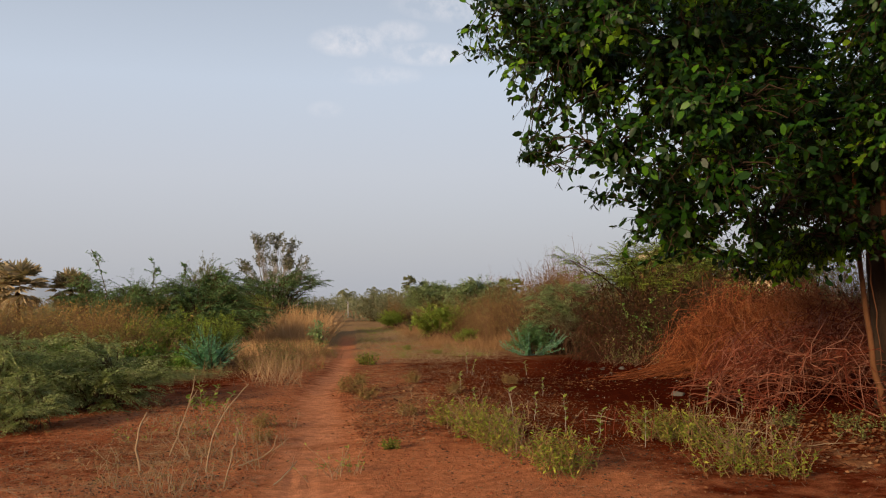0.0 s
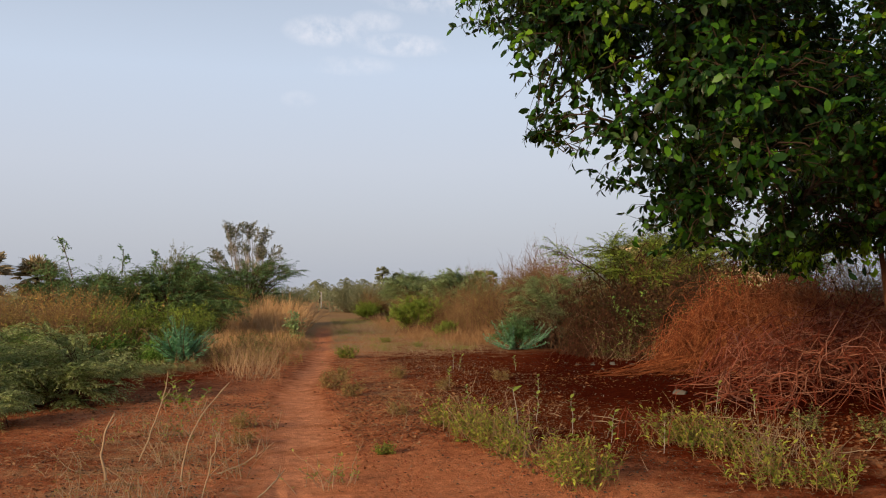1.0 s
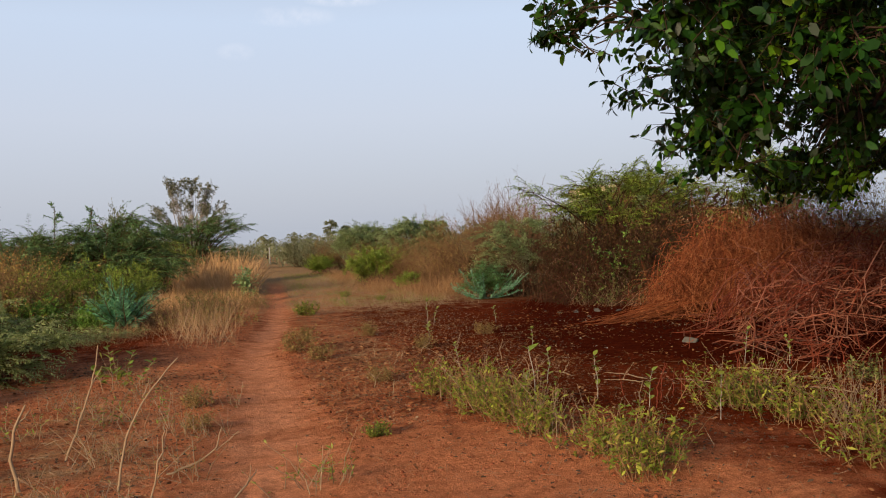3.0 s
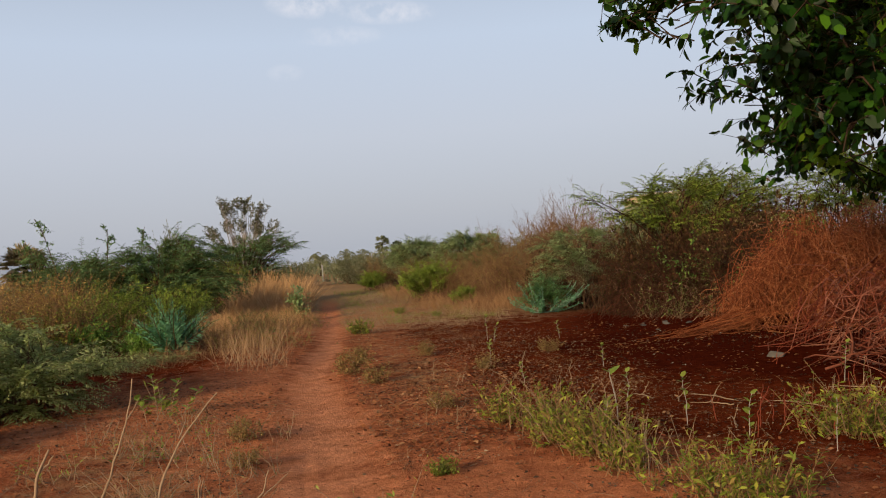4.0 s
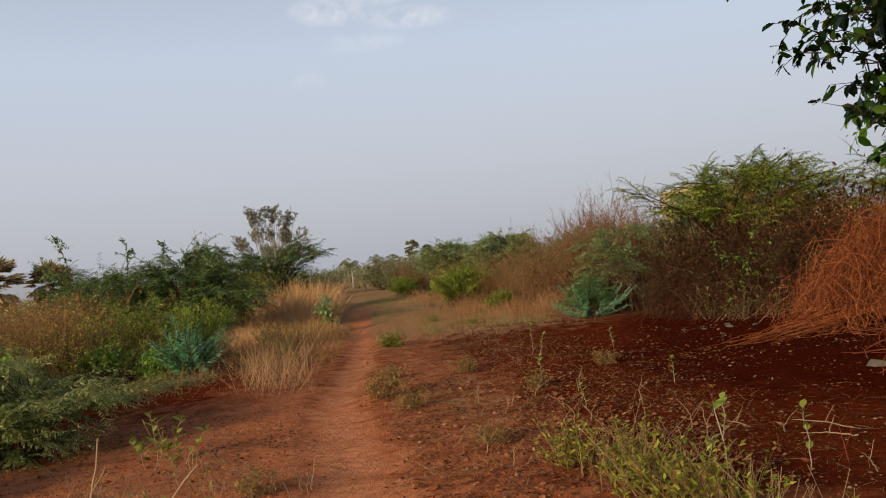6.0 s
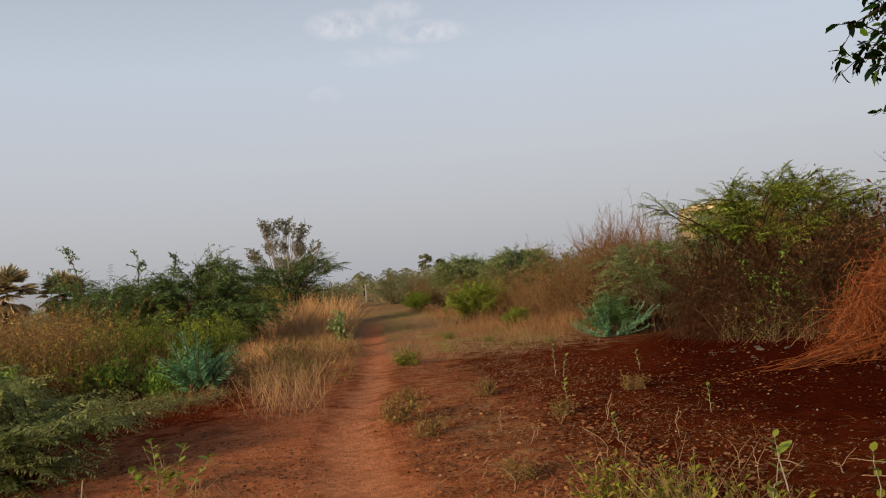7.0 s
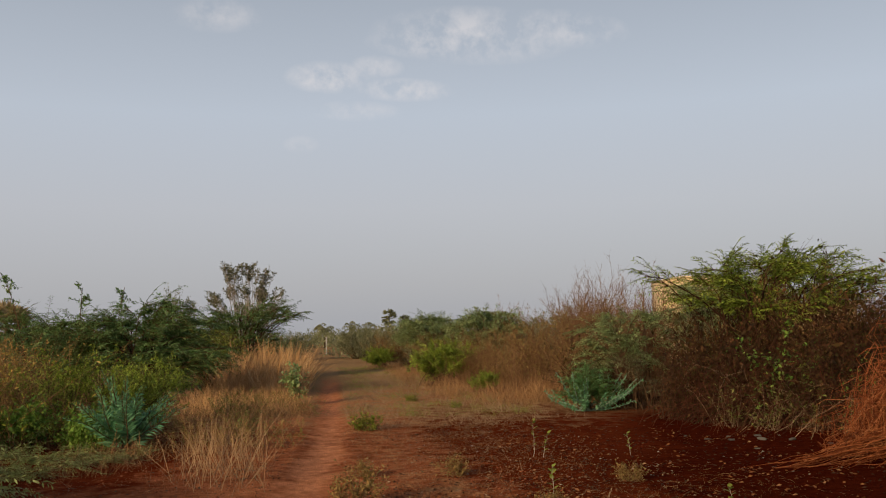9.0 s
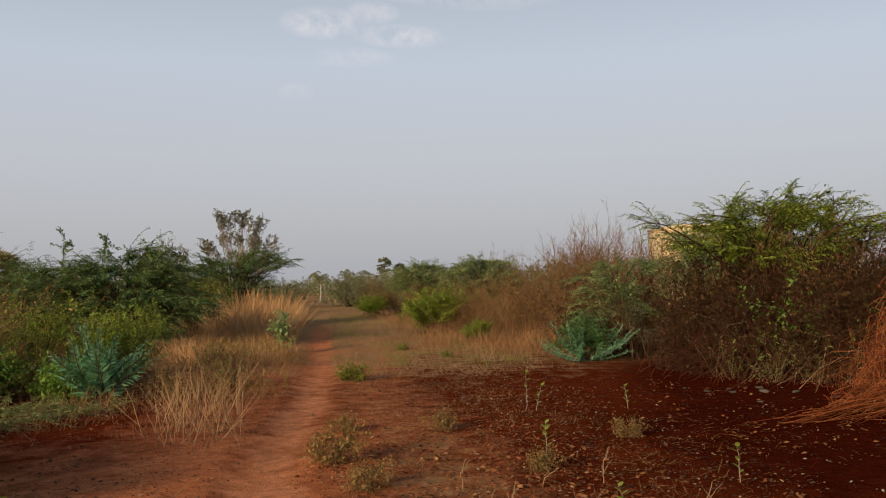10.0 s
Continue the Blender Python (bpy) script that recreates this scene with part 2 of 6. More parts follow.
        if k:
            cp = in_lobes(g, [(a, b, c, p * 0.72, q * 0.72, r * 0.72) for a, b, c, p, q, r in lobes], k, 1.0)
            cp = cp[cp[:, 2] > low]
            foliage += scatter(SMALL_LEAF, cp, rand_dirs(g, len(cp)), rand_dirs(g, len(cp)), core_leaf * (0.6 + 0.7 * g.random(len(cp))), 0.9)
    return wood, foliage


def blades(g, x, y, z, height, lean=0.25, width=1.0, template=BLADE):
    """Upright grass blades rooted at x, y, z."""
    n = len(x)
    way = unit(np.c_[g.normal(0, lean, (n, 2)), np.ones(n)])
    nm = unit(np.c_[g.normal(0, 1, (n, 2)), np.zeros(n)])
    return scatter(template, np.c_[x, y, z], way, nm, height, width)


# ---- materials ----
def material(name):
    m = bpy.data.materials.new(name)
    m.use_nodes = True
    t = m.node_tree
    return m, t, t.nodes["Principled BSDF"]


def position(t):
    return t.nodes.new("ShaderNodeNewGeometry").outputs["Position"]


def bump(t, height, strength, distance=0.01, to=None):
    b = node(t, "ShaderNodeBump", Strength=strength, Distance=distance)
    t.links.new(height, b.inputs["Height"])
    t.links.new(b.outputs[0], to.inputs["Normal"])


def leaf_material(name, stops, rough=0.5, translucency=0.3, spots=0.35):
    """Foliage: colours spread leaf by leaf, blotched, with light let through."""
    m, t, bsdf = material(name)
    geo = t.nodes.new("ShaderNodeNewGeometry")
    col = ramp(t, geo.outputs["Random Per Island"], [(i / (len(stops) - 1), c) for i, c in enumerate(stops)])
    n = noise_tex(t, geo.outputs["Position"], 1.7, 3.0)
    fine = noise_tex(t, geo.outputs["Position"], 60.0, 3.0)
    col = mix(t, math_node(t, "MULTIPLY", n, 0.4, clamp=True), col, stops[0])
    col = mix(t, spots, col, mix(t, fine, (0.35, 0.3, 0.2), (1.4, 1.4, 1.3)), "MULTIPLY")
    wn = t.nodes.new("ShaderNodeTexWhiteNoise")
    wn.noise_dimensions = "1D"
    t.links.new(math_node(t, "MULTIPLY", geo.outputs["Random Per Island"], 917.3), wn.inputs["W"])
    col = mix(t, 0.75, col, mix(t, wn.outputs["Value"], (0.45, 0.45, 0.45), (1.4, 1.4, 1.4)), "MULTIPLY")
    t.links.new(col, bsdf.inputs["Base Color"])
    bsdf.inputs["Roughness"].default_value = rough
    bsdf.inputs["Specular IOR Level"].default_value = 0.15
    tr = t.nodes.new("ShaderNodeBsdfTranslucent")
    t.links.new(mix(t, 0.35, col, (0.30, 0.38, 0.04)), tr.inputs["Color"])
    ms = node(t, "ShaderNodeMixShader", Fac=translucency)
    t.links.new(bsdf.outputs[0], ms.inputs[1])
    t.links.new(tr.outputs[0], ms.inputs[2])
    t.links.new(ms.outputs[0], t.nodes["Material Output"].inputs["Surface"])
    return m


def dry_material(name, stops, rough=0.8, scale=25.0, strength=0.4):
    """Bark, twigs, straw, stone: island colours with streaks and a fine relief."""
    m, t, bsdf = material(name)
    geo = t.nodes.new("ShaderNodeNewGeometry")
    col = ramp(t, geo.outputs["Random Per Island"], [(i / (len(stops) - 1), c) for i, c in enumerate(stops)])
    big = noise_tex(t, geo.outputs["Position"], scale * 0.12, 4.0)
    fine = noise_tex(t, geo.outputs["Position"], scale, 5.0, 0.65)
    col = mix(t, math_node(t, "MULTIPLY", big, 0.6), col, stops[len(stops) // 2])
    col = mix(t, 0.55, col, mix(t, fine, (0.35, 0.33, 0.32), (1.5, 1.5, 1.5)), "MULTIPLY")
    t.links.new(col, bsdf.inputs["Base Color"])
    bsdf.inputs["Roughness"].default_value = rough
    bsdf.inputs["Specular IOR Level"].default_value = 0.04
    bump(t, fine, strength, 0.01, bsdf)
    return m


def soil_material():
    m, t, bsdf = material("red_soil")
    pos = position(t)
    at = {}
    for key in ("path", "dark", "mat", "dust"):
        a = t.nodes.new("ShaderNodeAttribute")
        a.attribute_name = key
        at[key] = a.outputs["Fac"]
    broad, mid, fine, grit = noise_tex(t, pos, 0.35, 4.0), noise_tex(t, pos, 2.3, 6.0, 0.65), noise_tex(t, pos, 14.0, 6.0, 0.7), noise_tex(t, pos, 75.0, 4.0, 0.7)
    soil = mix(t, broad, (0.085, 0.0142, 0.0055), (0.145, 0.027, 0.010))
    soil = mix(t, math_node(t, "MULTIPLY", math_node(t, "SUBTRACT", mid, 0.42), 3.0, clamp=True), soil, (0.155, 0.036, 0.0135))
    dust = mix(t, mid, (0.42, 0.138, 0.058), (0.59, 0.228, 0.105))
    eu = math_node(t, "ADD", at["dust"], math_node(t, "MULTIPLY", math_node(t, "SUBTRACT", mid, 0.5), 1.0))
    soil = mix(t, math_node(t, "MULTIPLY", math_node(t, "SUBTRACT", eu, 0.3), 1.8, clamp=True), soil, dust)
    worn = mix(t, mid, (0.51, 0.195, 0.092), (0.67, 0.29, 0.15))
    edge = math_node(t, "ADD", at["path"], math_node(t, "ADD", math_node(t, "MULTIPLY", math_node(t, "SUBTRACT", mid, 0.5), 1.7), math_node(t, "MULTIPLY", math_node(t, "SUBTRACT", broad, 0.5), 0.8)))
    col = mix(t, math_node(t, "MULTIPLY", math_node(t, "SUBTRACT", edge, 0.3), 1.5, clamp=True), soil, worn)
    thatch = mix(t, fine, (0.22, 0.12, 0.055), (0.44, 0.29, 0.15))
    em = math_node(t, "ADD", at["mat"], math_node(t, "MULTIPLY", math_node(t, "SUBTRACT", mid, 0.5), 1.6))
    col = mix(t, math_node(t, "MULTIPLY", math_node(t, "SUBTRACT", em, 0.42), 2.0, clamp=True), col, thatch)
    # Dark red soil colour that also carries painted shade.
    shaded_red = mix(t, fine, (0.046, 0.0070, 0.0030), (0.078, 0.0122, 0.0048))
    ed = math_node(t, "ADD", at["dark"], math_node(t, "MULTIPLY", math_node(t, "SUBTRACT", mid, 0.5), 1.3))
    col = mix(t, math_node(t, "MULTIPLY", math_node(t, "SUBTRACT", ed, 0.25), 2.2, clamp=True), col, shaded_red)
    grain = math_node(t, "MULTIPLY", math_node(t, "SUBTRACT", grit, 0.36), 3.4, clamp=True)
    col = mix(t, 0.5, col, mix(t, grain, (0.40, 0.37, 0.35), (1.5, 1.5, 1.5)), "MULTIPLY")
    mott = noise_tex(t, pos, 7.5, 8.0, 0.72)
    mott = math_node(t, "MULTIPLY", math_node(t, "SUBTRACT", mott, 0.34), 3.0, clamp=True)
    col = mix(t, 0.6, col, mix(t, mott, (0.45, 0.41, 0.39), (1.45, 1.45, 1.43)), "MULTIPLY")
    t.links.new(col, bsdf.inputs["Base Color"])
    bsdf.inputs["Roughness"].default_value = 0.95
    bsdf.inputs["Specular IOR Level"].default_value = 0.0
    h = math_node(t, "ADD", math_node(t, "MULTIPLY", fine, 1.0), math_node(t, "MULTIPLY", grit, 0.4))
    bump(t, h, 1.0, 0.034, bsdf)
    return m


SOIL = soil_material()
# Crown contrast is in the colours: near-black shade tones, bright sunlit leaves.
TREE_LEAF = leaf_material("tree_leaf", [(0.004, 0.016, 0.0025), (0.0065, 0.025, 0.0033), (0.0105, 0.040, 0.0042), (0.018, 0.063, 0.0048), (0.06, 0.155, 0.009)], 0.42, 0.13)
SUNLIT_YOUNG_LEAF = leaf_material("sunlit_young_leaf", [(0.085, 0.21, 0.010), (0.15, 0.31, 0.016), (0.25, 0.40, 0.026)], 0.42, 0.5)
FEATHER_GREEN = leaf_material("feathery_green", [(0.17, 0.26, 0.115), (0.26, 0.36, 0.16), (0.36, 0.45, 0.21), (0.46, 0.52, 0.26)], 0.6, 0.4)
SHRUB_GREEN = leaf_material("thorn_shrub_green", [(0.20, 0.27, 0.10), (0.31, 0.38, 0.15), (0.43, 0.48, 0.22), (0.52, 0.55, 0.27)], 0.6, 0.5)
# Pale greyed leaf: dust, and distance haze painted into the colour.
DUST_HAZE = leaf_material("dust_haze_leaf", [(0.16, 0.175, 0.105), (0.22, 0.23, 0.14), (0.29, 0.28, 0.18)], 0.75)
FEATHER_DARK = leaf_material("feathery_dark_green", [(0.045, 0.105, 0.04), (0.13, 0.245, 0.095), (0.27, 0.40, 0.17)], 0.6)
FEATHER_YELLOW = leaf_material("feathery_yellow_green", [(0.13, 0.18, 0.03), (0.23, 0.29, 0.05), (0.36, 0.40, 0.09)], 0.6)
BLUE_GREEN = leaf_material("blue_green", [(0.075, 0.23, 0.125), (0.13, 0.33, 0.18), (0.22, 0.44, 0.27)], 0.6, 0.3)
YELLOW_GREEN = leaf_material("yellow_green", [(0.12, 0.15, 0.022), (0.20, 0.235, 0.035), (0.32, 0.33, 0.065)], 0.55)
OLIVE = leaf_material("olive_leaf", [(0.12, 0.155, 0.045), (0.20, 0.22, 0.065), (0.30, 0.29, 0.10)], 0.65)
BROWN_LEAF = leaf_material("brown_leaf", [(0.19, 0.115, 0.045), (0.28, 0.175, 0.066), (0.35, 0.245, 0.10), (0.23, 0.20, 0.07)], 0.75, 0.25)
# Lowered leaf tones: the thicket's shade is put into the colour.
THICKET_SHADE_LEAF = leaf_material("thicket_shade_leaf", [(0.016, 0.007, 0.004), (0.048, 0.017, 0.009), (0.045, 0.04, 0.013), (0.11, 0.04, 0.02)], 0.75, 0.2)
DRY_WEED = leaf_material("dry_weed_leaf", [(0.34, 0.19, 0.06), (0.54, 0.31, 0.10), (0.38, 0.33, 0.085), (0.66, 0.43, 0.17)], 0.75, 0.25)
PALM_BROWN = leaf_material("browned_palm", [(0.34, 0.26, 0.17), (0.46, 0.35, 0.22), (0.56, 0.44, 0.29)], 0.8, 0.35)
FRESH_LEAF = leaf_material("fresh_leaf", [(0.08, 0.18, 0.034), (0.15, 0.29, 0.052), (0.27, 0.40, 0.085)], 0.55)
WEED_LEAF = leaf_material("weed_leaf", [(0.11, 0.15, 0.018), (0.21, 0.26, 0.032), (0.40, 0.42, 0.065), (0.28, 0.18, 0.055)], 0.6)
SPIKY_LEAF = leaf_material("spiky_leaf", [(0.07, 0.19, 0.065), (0.13, 0.29, 0.105), (0.23, 0.41, 0.19)], 0.6)
STEM_PALE = dry_material("pale_green_stem", [(0.12, 0.21, 0.16), (0.21, 0.31, 0.25), (0.34, 0.42, 0.35)])
GUM_LEAF = leaf_material("gum_leaf", [(0.10, 0.11, 0.075), (0.15, 0.155, 0.11), (0.21, 0.20, 0.15)], 0.6, 0.2)
STRAW = dry_material("dry_straw", [(0.17, 0.11, 0.065), (0.27, 0.185, 0.115), (0.38, 0.275, 0.18)])
BRIGHT_LEAF = leaf_material("bright_leaf", [(0.15, 0.23, 0.028), (0.25, 0.35, 0.05), (0.38, 0.47, 0.09)], 0.55, 0.3)
STRAW_PALE = dry_material("pale_straw", [(0.20, 0.125, 0.07), (0.31, 0.20, 0.115), (0.43, 0.295, 0.18)])
STRAW_ORANGE = dry_material("orange_straw", [(0.37, 0.205, 0.09), (0.52, 0.305, 0.14), (0.64, 0.42, 0.21)])
STRAW_BROWN = dry_material("brown_stalks", [(0.14, 0.075, 0.036), (0.24, 0.135, 0.065), (0.36, 0.22, 0.11)])
GREEN_GRASS = leaf_material("green_grass", [(0.12, 0.17, 0.03), (0.18, 0.22, 0.045), (0.26, 0.26, 0.07)], 0.65)
BARK = dry_material("grey_brown_bark", [(0.028, 0.018, 0.013), (0.05, 0.032, 0.022)], 0.9, 18.0, 0.9)
BARK_ORANGE = dry_material("orange_brown_bark", [(0.085, 0.036, 0.018), (0.14, 0.062, 0.030)], 0.85, 18.0, 0.8)
TWIG = dry_material("brown_twig", [(0.045, 0.026, 0.017), (0.085, 0.05, 0.03), (0.14, 0.085, 0.05)])
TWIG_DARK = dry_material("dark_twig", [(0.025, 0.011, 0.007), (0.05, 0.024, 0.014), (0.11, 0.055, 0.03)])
TWIG_TAN = dry_material("tan_twig", [(0.10, 0.055, 0.03), (0.19, 0.105, 0.055), (0.30, 0.18, 0.095)])
TWIG_RED = dry_material("red_brown_twig", [(0.035, 0.014, 0.009), (0.095, 0.034, 0.02), (0.20, 0.075, 0.042)])
TWIG_GREY = dry_material("grey_twig", [(0.20, 0.17, 0.14), (0.30, 0.26, 0.22), (0.38, 0.34, 0.29)])
BRUSH_TAN = dry_material("tan_brush", [(0.05, 0.016, 0.009), (0.13, 0.037, 0.017), (0.24, 0.07, 0.028), (0.37, 0.13, 0.05), (0.46, 0.21, 0.095)])
BRUSH_RED = dry_material("red_brown_brush", [(0.035, 0.009, 0.006), (0.095, 0.02, 0.011), (0.19, 0.046, 0.025), (0.36, 0.19, 0.14)])
BRUSH_PALE = dry_material("pale_brush", [(0.055, 0.016, 0.010), (0.15, 0.046, 0.027), (0.33, 0.155, 0.10)])
LITTER = dry_material("dry_leaf_litter", [(0.09, 0.028, 0.012), (0.16, 0.055, 0.022), (0.24, 0.10, 0.042), (0.33, 0.19, 0.10)])
CLOD = dry_material("soil_clod", [(0.20, 0.055, 0.025), (0.30, 0.09, 0.04)], 0.95, 40.0)
STONE = dry_material("grey_stone", [(0.06, 0.055, 0.052), (0.105, 0.098, 0.09)], 0.9, 12.0, 0.7)
WHITEWASH = dry_material("faded_whitewash", [(0.28, 0.27, 0.26), (0.36, 0.35, 0.34)], 0.9, 6.0, 0.2)
PLASTER = dry_material("cream_plaster", [(0.72, 0.55, 0.33), (0.74, 0.57, 0.35)], 0.85, 3.0, 0.2)


# ---- ground, hills ----
def steps(*runs):
    """Grid lines: runs of (start, end, step), joined."""
    return np.unique(np.round(np.concatenate([np.arange(a, b, d) for a, b, d in runs]), 4))


def build_ground():
    far = np.array([75, 90, 110, 140, 190, 260, 400, 700, 1200, 2200, 4000.0])
    gx = np.concatenate([-far[::-1], steps((-70, -14, 1.6), (-14, -4, 0.4), (-4, -1.2, 0.13), (-1.2, 0.8, 0.045), (0.8, 7, 0.14), (7, 16, 0.4), (16, 74, 2.4)), far])
    gy = np.concatenate([-far[::-1], steps((-70, -6, 2.0), (-6, 3, 0.3), (3, 16, 0.1), (16, 30, 0.2), (30, 60, 0.6), (60, 74, 1.5)), far])
    x, y = np.meshgrid(gx, gy)
    v = np.stack([x, y, ground_z(x, y)], -1).reshape(-1, 3)
    i = np.arange(len(gx) * len(gy)).reshape(len(gy), len(gx))
    f = np.stack([i[:-1, :-1], i[:-1, 1:], i[1:, 1:], i[1:, :-1]], -1).reshape(-1, 4)
    me = smooth(mesh_of("ground", [(v, f)]))
    x, y = v[:, 0], v[:, 1]
    d = (x - path_x(y)) / path_w(y)
    wear = np.exp(-(np.abs(d) ** 2)) * np.clip(1.35 - y / 45, 0.25, 1)
    # Darker soil on the right, with shade under heap and thicket painted in.
    dark_soil_shade = 0.66 * np.exp(-(((x - 7.4) / 3.3) ** 2)) * np.exp(-(((y - 16.5) / 4.6) ** 4)) + 0.48 * np.exp(-(((x - 5.4) / 2.6) ** 4)) * np.exp(-(((y - 13.6) / 3.6) ** 4)) + 0.6 * np.exp(-(((x - 7.4) / 1.7) ** 2) - ((y - 10.9) / 1.7) ** 2) + 0.4 * np.exp(-(((x - 6.6) / 1.6) ** 4)) * np.exp(-(((y - 13) / 3) ** 4)) + 0.9 * np.exp(-(((x - 9) / 3.2) ** 4)) * np.exp(-(((y - 19) / 6) ** 4))
    thatch = np.clip((y - 16) / 14, 0, 0.75) * np.maximum(np.exp(-np.clip(1.3 - np.abs(d), 0, 9) ** 2), np.clip((y - 30) / 25, 0, 0.8)) + 0.62 * np.exp(-(((x + 2.0) / 1.3) ** 2) - ((y - 8) / 4.5) ** 2)
    thatch = thatch + 0.62 * np.exp(-(((x - 1.2) / 0.9) ** 2) - ((y - 14) / 4.5) ** 2) + 0.5 * np.exp(-(((x - 5.2) / 1.3) ** 2) - ((y - 6.5) / 1.6) ** 2) + 0.4 * (np.abs(x) > 12)
    dust = 0.62 * np.exp(-(((x - 0.2) / 2.1) ** 4)) * (y > -50) + 0.9 * np.clip((8.5 - y) / 3.5, 0, 1) * np.clip((3.2 - x) / 1.5, 0, 1) + 0.4 * np.clip((8.8 - y) / 2, 0, 1) * np.clip((6.5 - x) / 1.5, 0, 1) * (x > 2) + 0.8 * np.clip((np.abs(x) - 10) / 4, 0, 1) + 0.8 * np.exp(-(((x + 2.8) / 2.4) ** 2) - ((y - 12) / 5) ** 2) + 0.75 * np.clip((y - 22) / 8, 0, 1)
    thatch = thatch + 0.55 * np.clip((y - 34) / 20, 0, 1)
    for key, value in (("path", wear), ("dark", dark_soil_shade), ("mat", thatch), ("dust", dust)):
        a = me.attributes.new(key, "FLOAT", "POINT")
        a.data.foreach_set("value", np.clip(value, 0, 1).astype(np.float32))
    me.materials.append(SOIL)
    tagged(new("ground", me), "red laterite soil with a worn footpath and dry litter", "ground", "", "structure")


build_ground()


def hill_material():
    m, t, bsdf = material("haze_painted_hill")
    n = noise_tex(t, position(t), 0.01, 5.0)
    # Blue-grey colour and faint glow stand in for the haze over the hills.
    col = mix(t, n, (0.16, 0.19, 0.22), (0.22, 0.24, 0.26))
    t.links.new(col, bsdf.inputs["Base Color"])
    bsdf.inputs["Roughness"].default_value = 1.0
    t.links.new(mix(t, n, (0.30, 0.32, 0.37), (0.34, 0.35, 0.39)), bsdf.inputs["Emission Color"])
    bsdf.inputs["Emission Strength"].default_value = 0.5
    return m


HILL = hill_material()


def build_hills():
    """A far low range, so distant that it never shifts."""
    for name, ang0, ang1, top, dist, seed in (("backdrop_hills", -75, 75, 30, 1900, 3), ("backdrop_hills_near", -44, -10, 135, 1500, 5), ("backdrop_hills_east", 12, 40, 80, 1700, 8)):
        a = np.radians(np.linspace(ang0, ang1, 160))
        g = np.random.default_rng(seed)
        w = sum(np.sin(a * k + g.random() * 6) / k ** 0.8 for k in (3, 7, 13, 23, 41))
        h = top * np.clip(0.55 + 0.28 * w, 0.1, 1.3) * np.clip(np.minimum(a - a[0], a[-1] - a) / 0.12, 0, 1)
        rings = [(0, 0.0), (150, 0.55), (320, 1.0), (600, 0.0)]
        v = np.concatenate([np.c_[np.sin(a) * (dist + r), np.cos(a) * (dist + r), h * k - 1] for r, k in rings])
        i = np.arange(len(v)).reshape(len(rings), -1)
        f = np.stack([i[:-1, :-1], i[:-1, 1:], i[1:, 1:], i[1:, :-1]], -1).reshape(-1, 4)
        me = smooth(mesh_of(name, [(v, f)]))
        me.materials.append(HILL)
        tagged(new("backdrop", me), "low blue-grey hills with distance haze painted on", "hills", "", "structure")


build_hills()


# ---- the large broad-leaved tree ----
def limb(points, r0, r1, sides=10, k=14, seed=0, rough=0.02):
    g = np.random.default_rng(seed)
    p = np.array(points, float)
    s = np.linspace(0, len(p) - 1, k)
    line = np.stack([np.interp(s, np.arange(len(p)), p[:, c]) for c in range(3)], -1)
    line[1:-1] = (line[:-2] + 2 * line[1:-1] + line[2:]) / 4
    v, f = tubes(line[None] + g.normal(0, rough, (1, k, 3)), taper(1, k, r0, r1), sides)
    return v, f


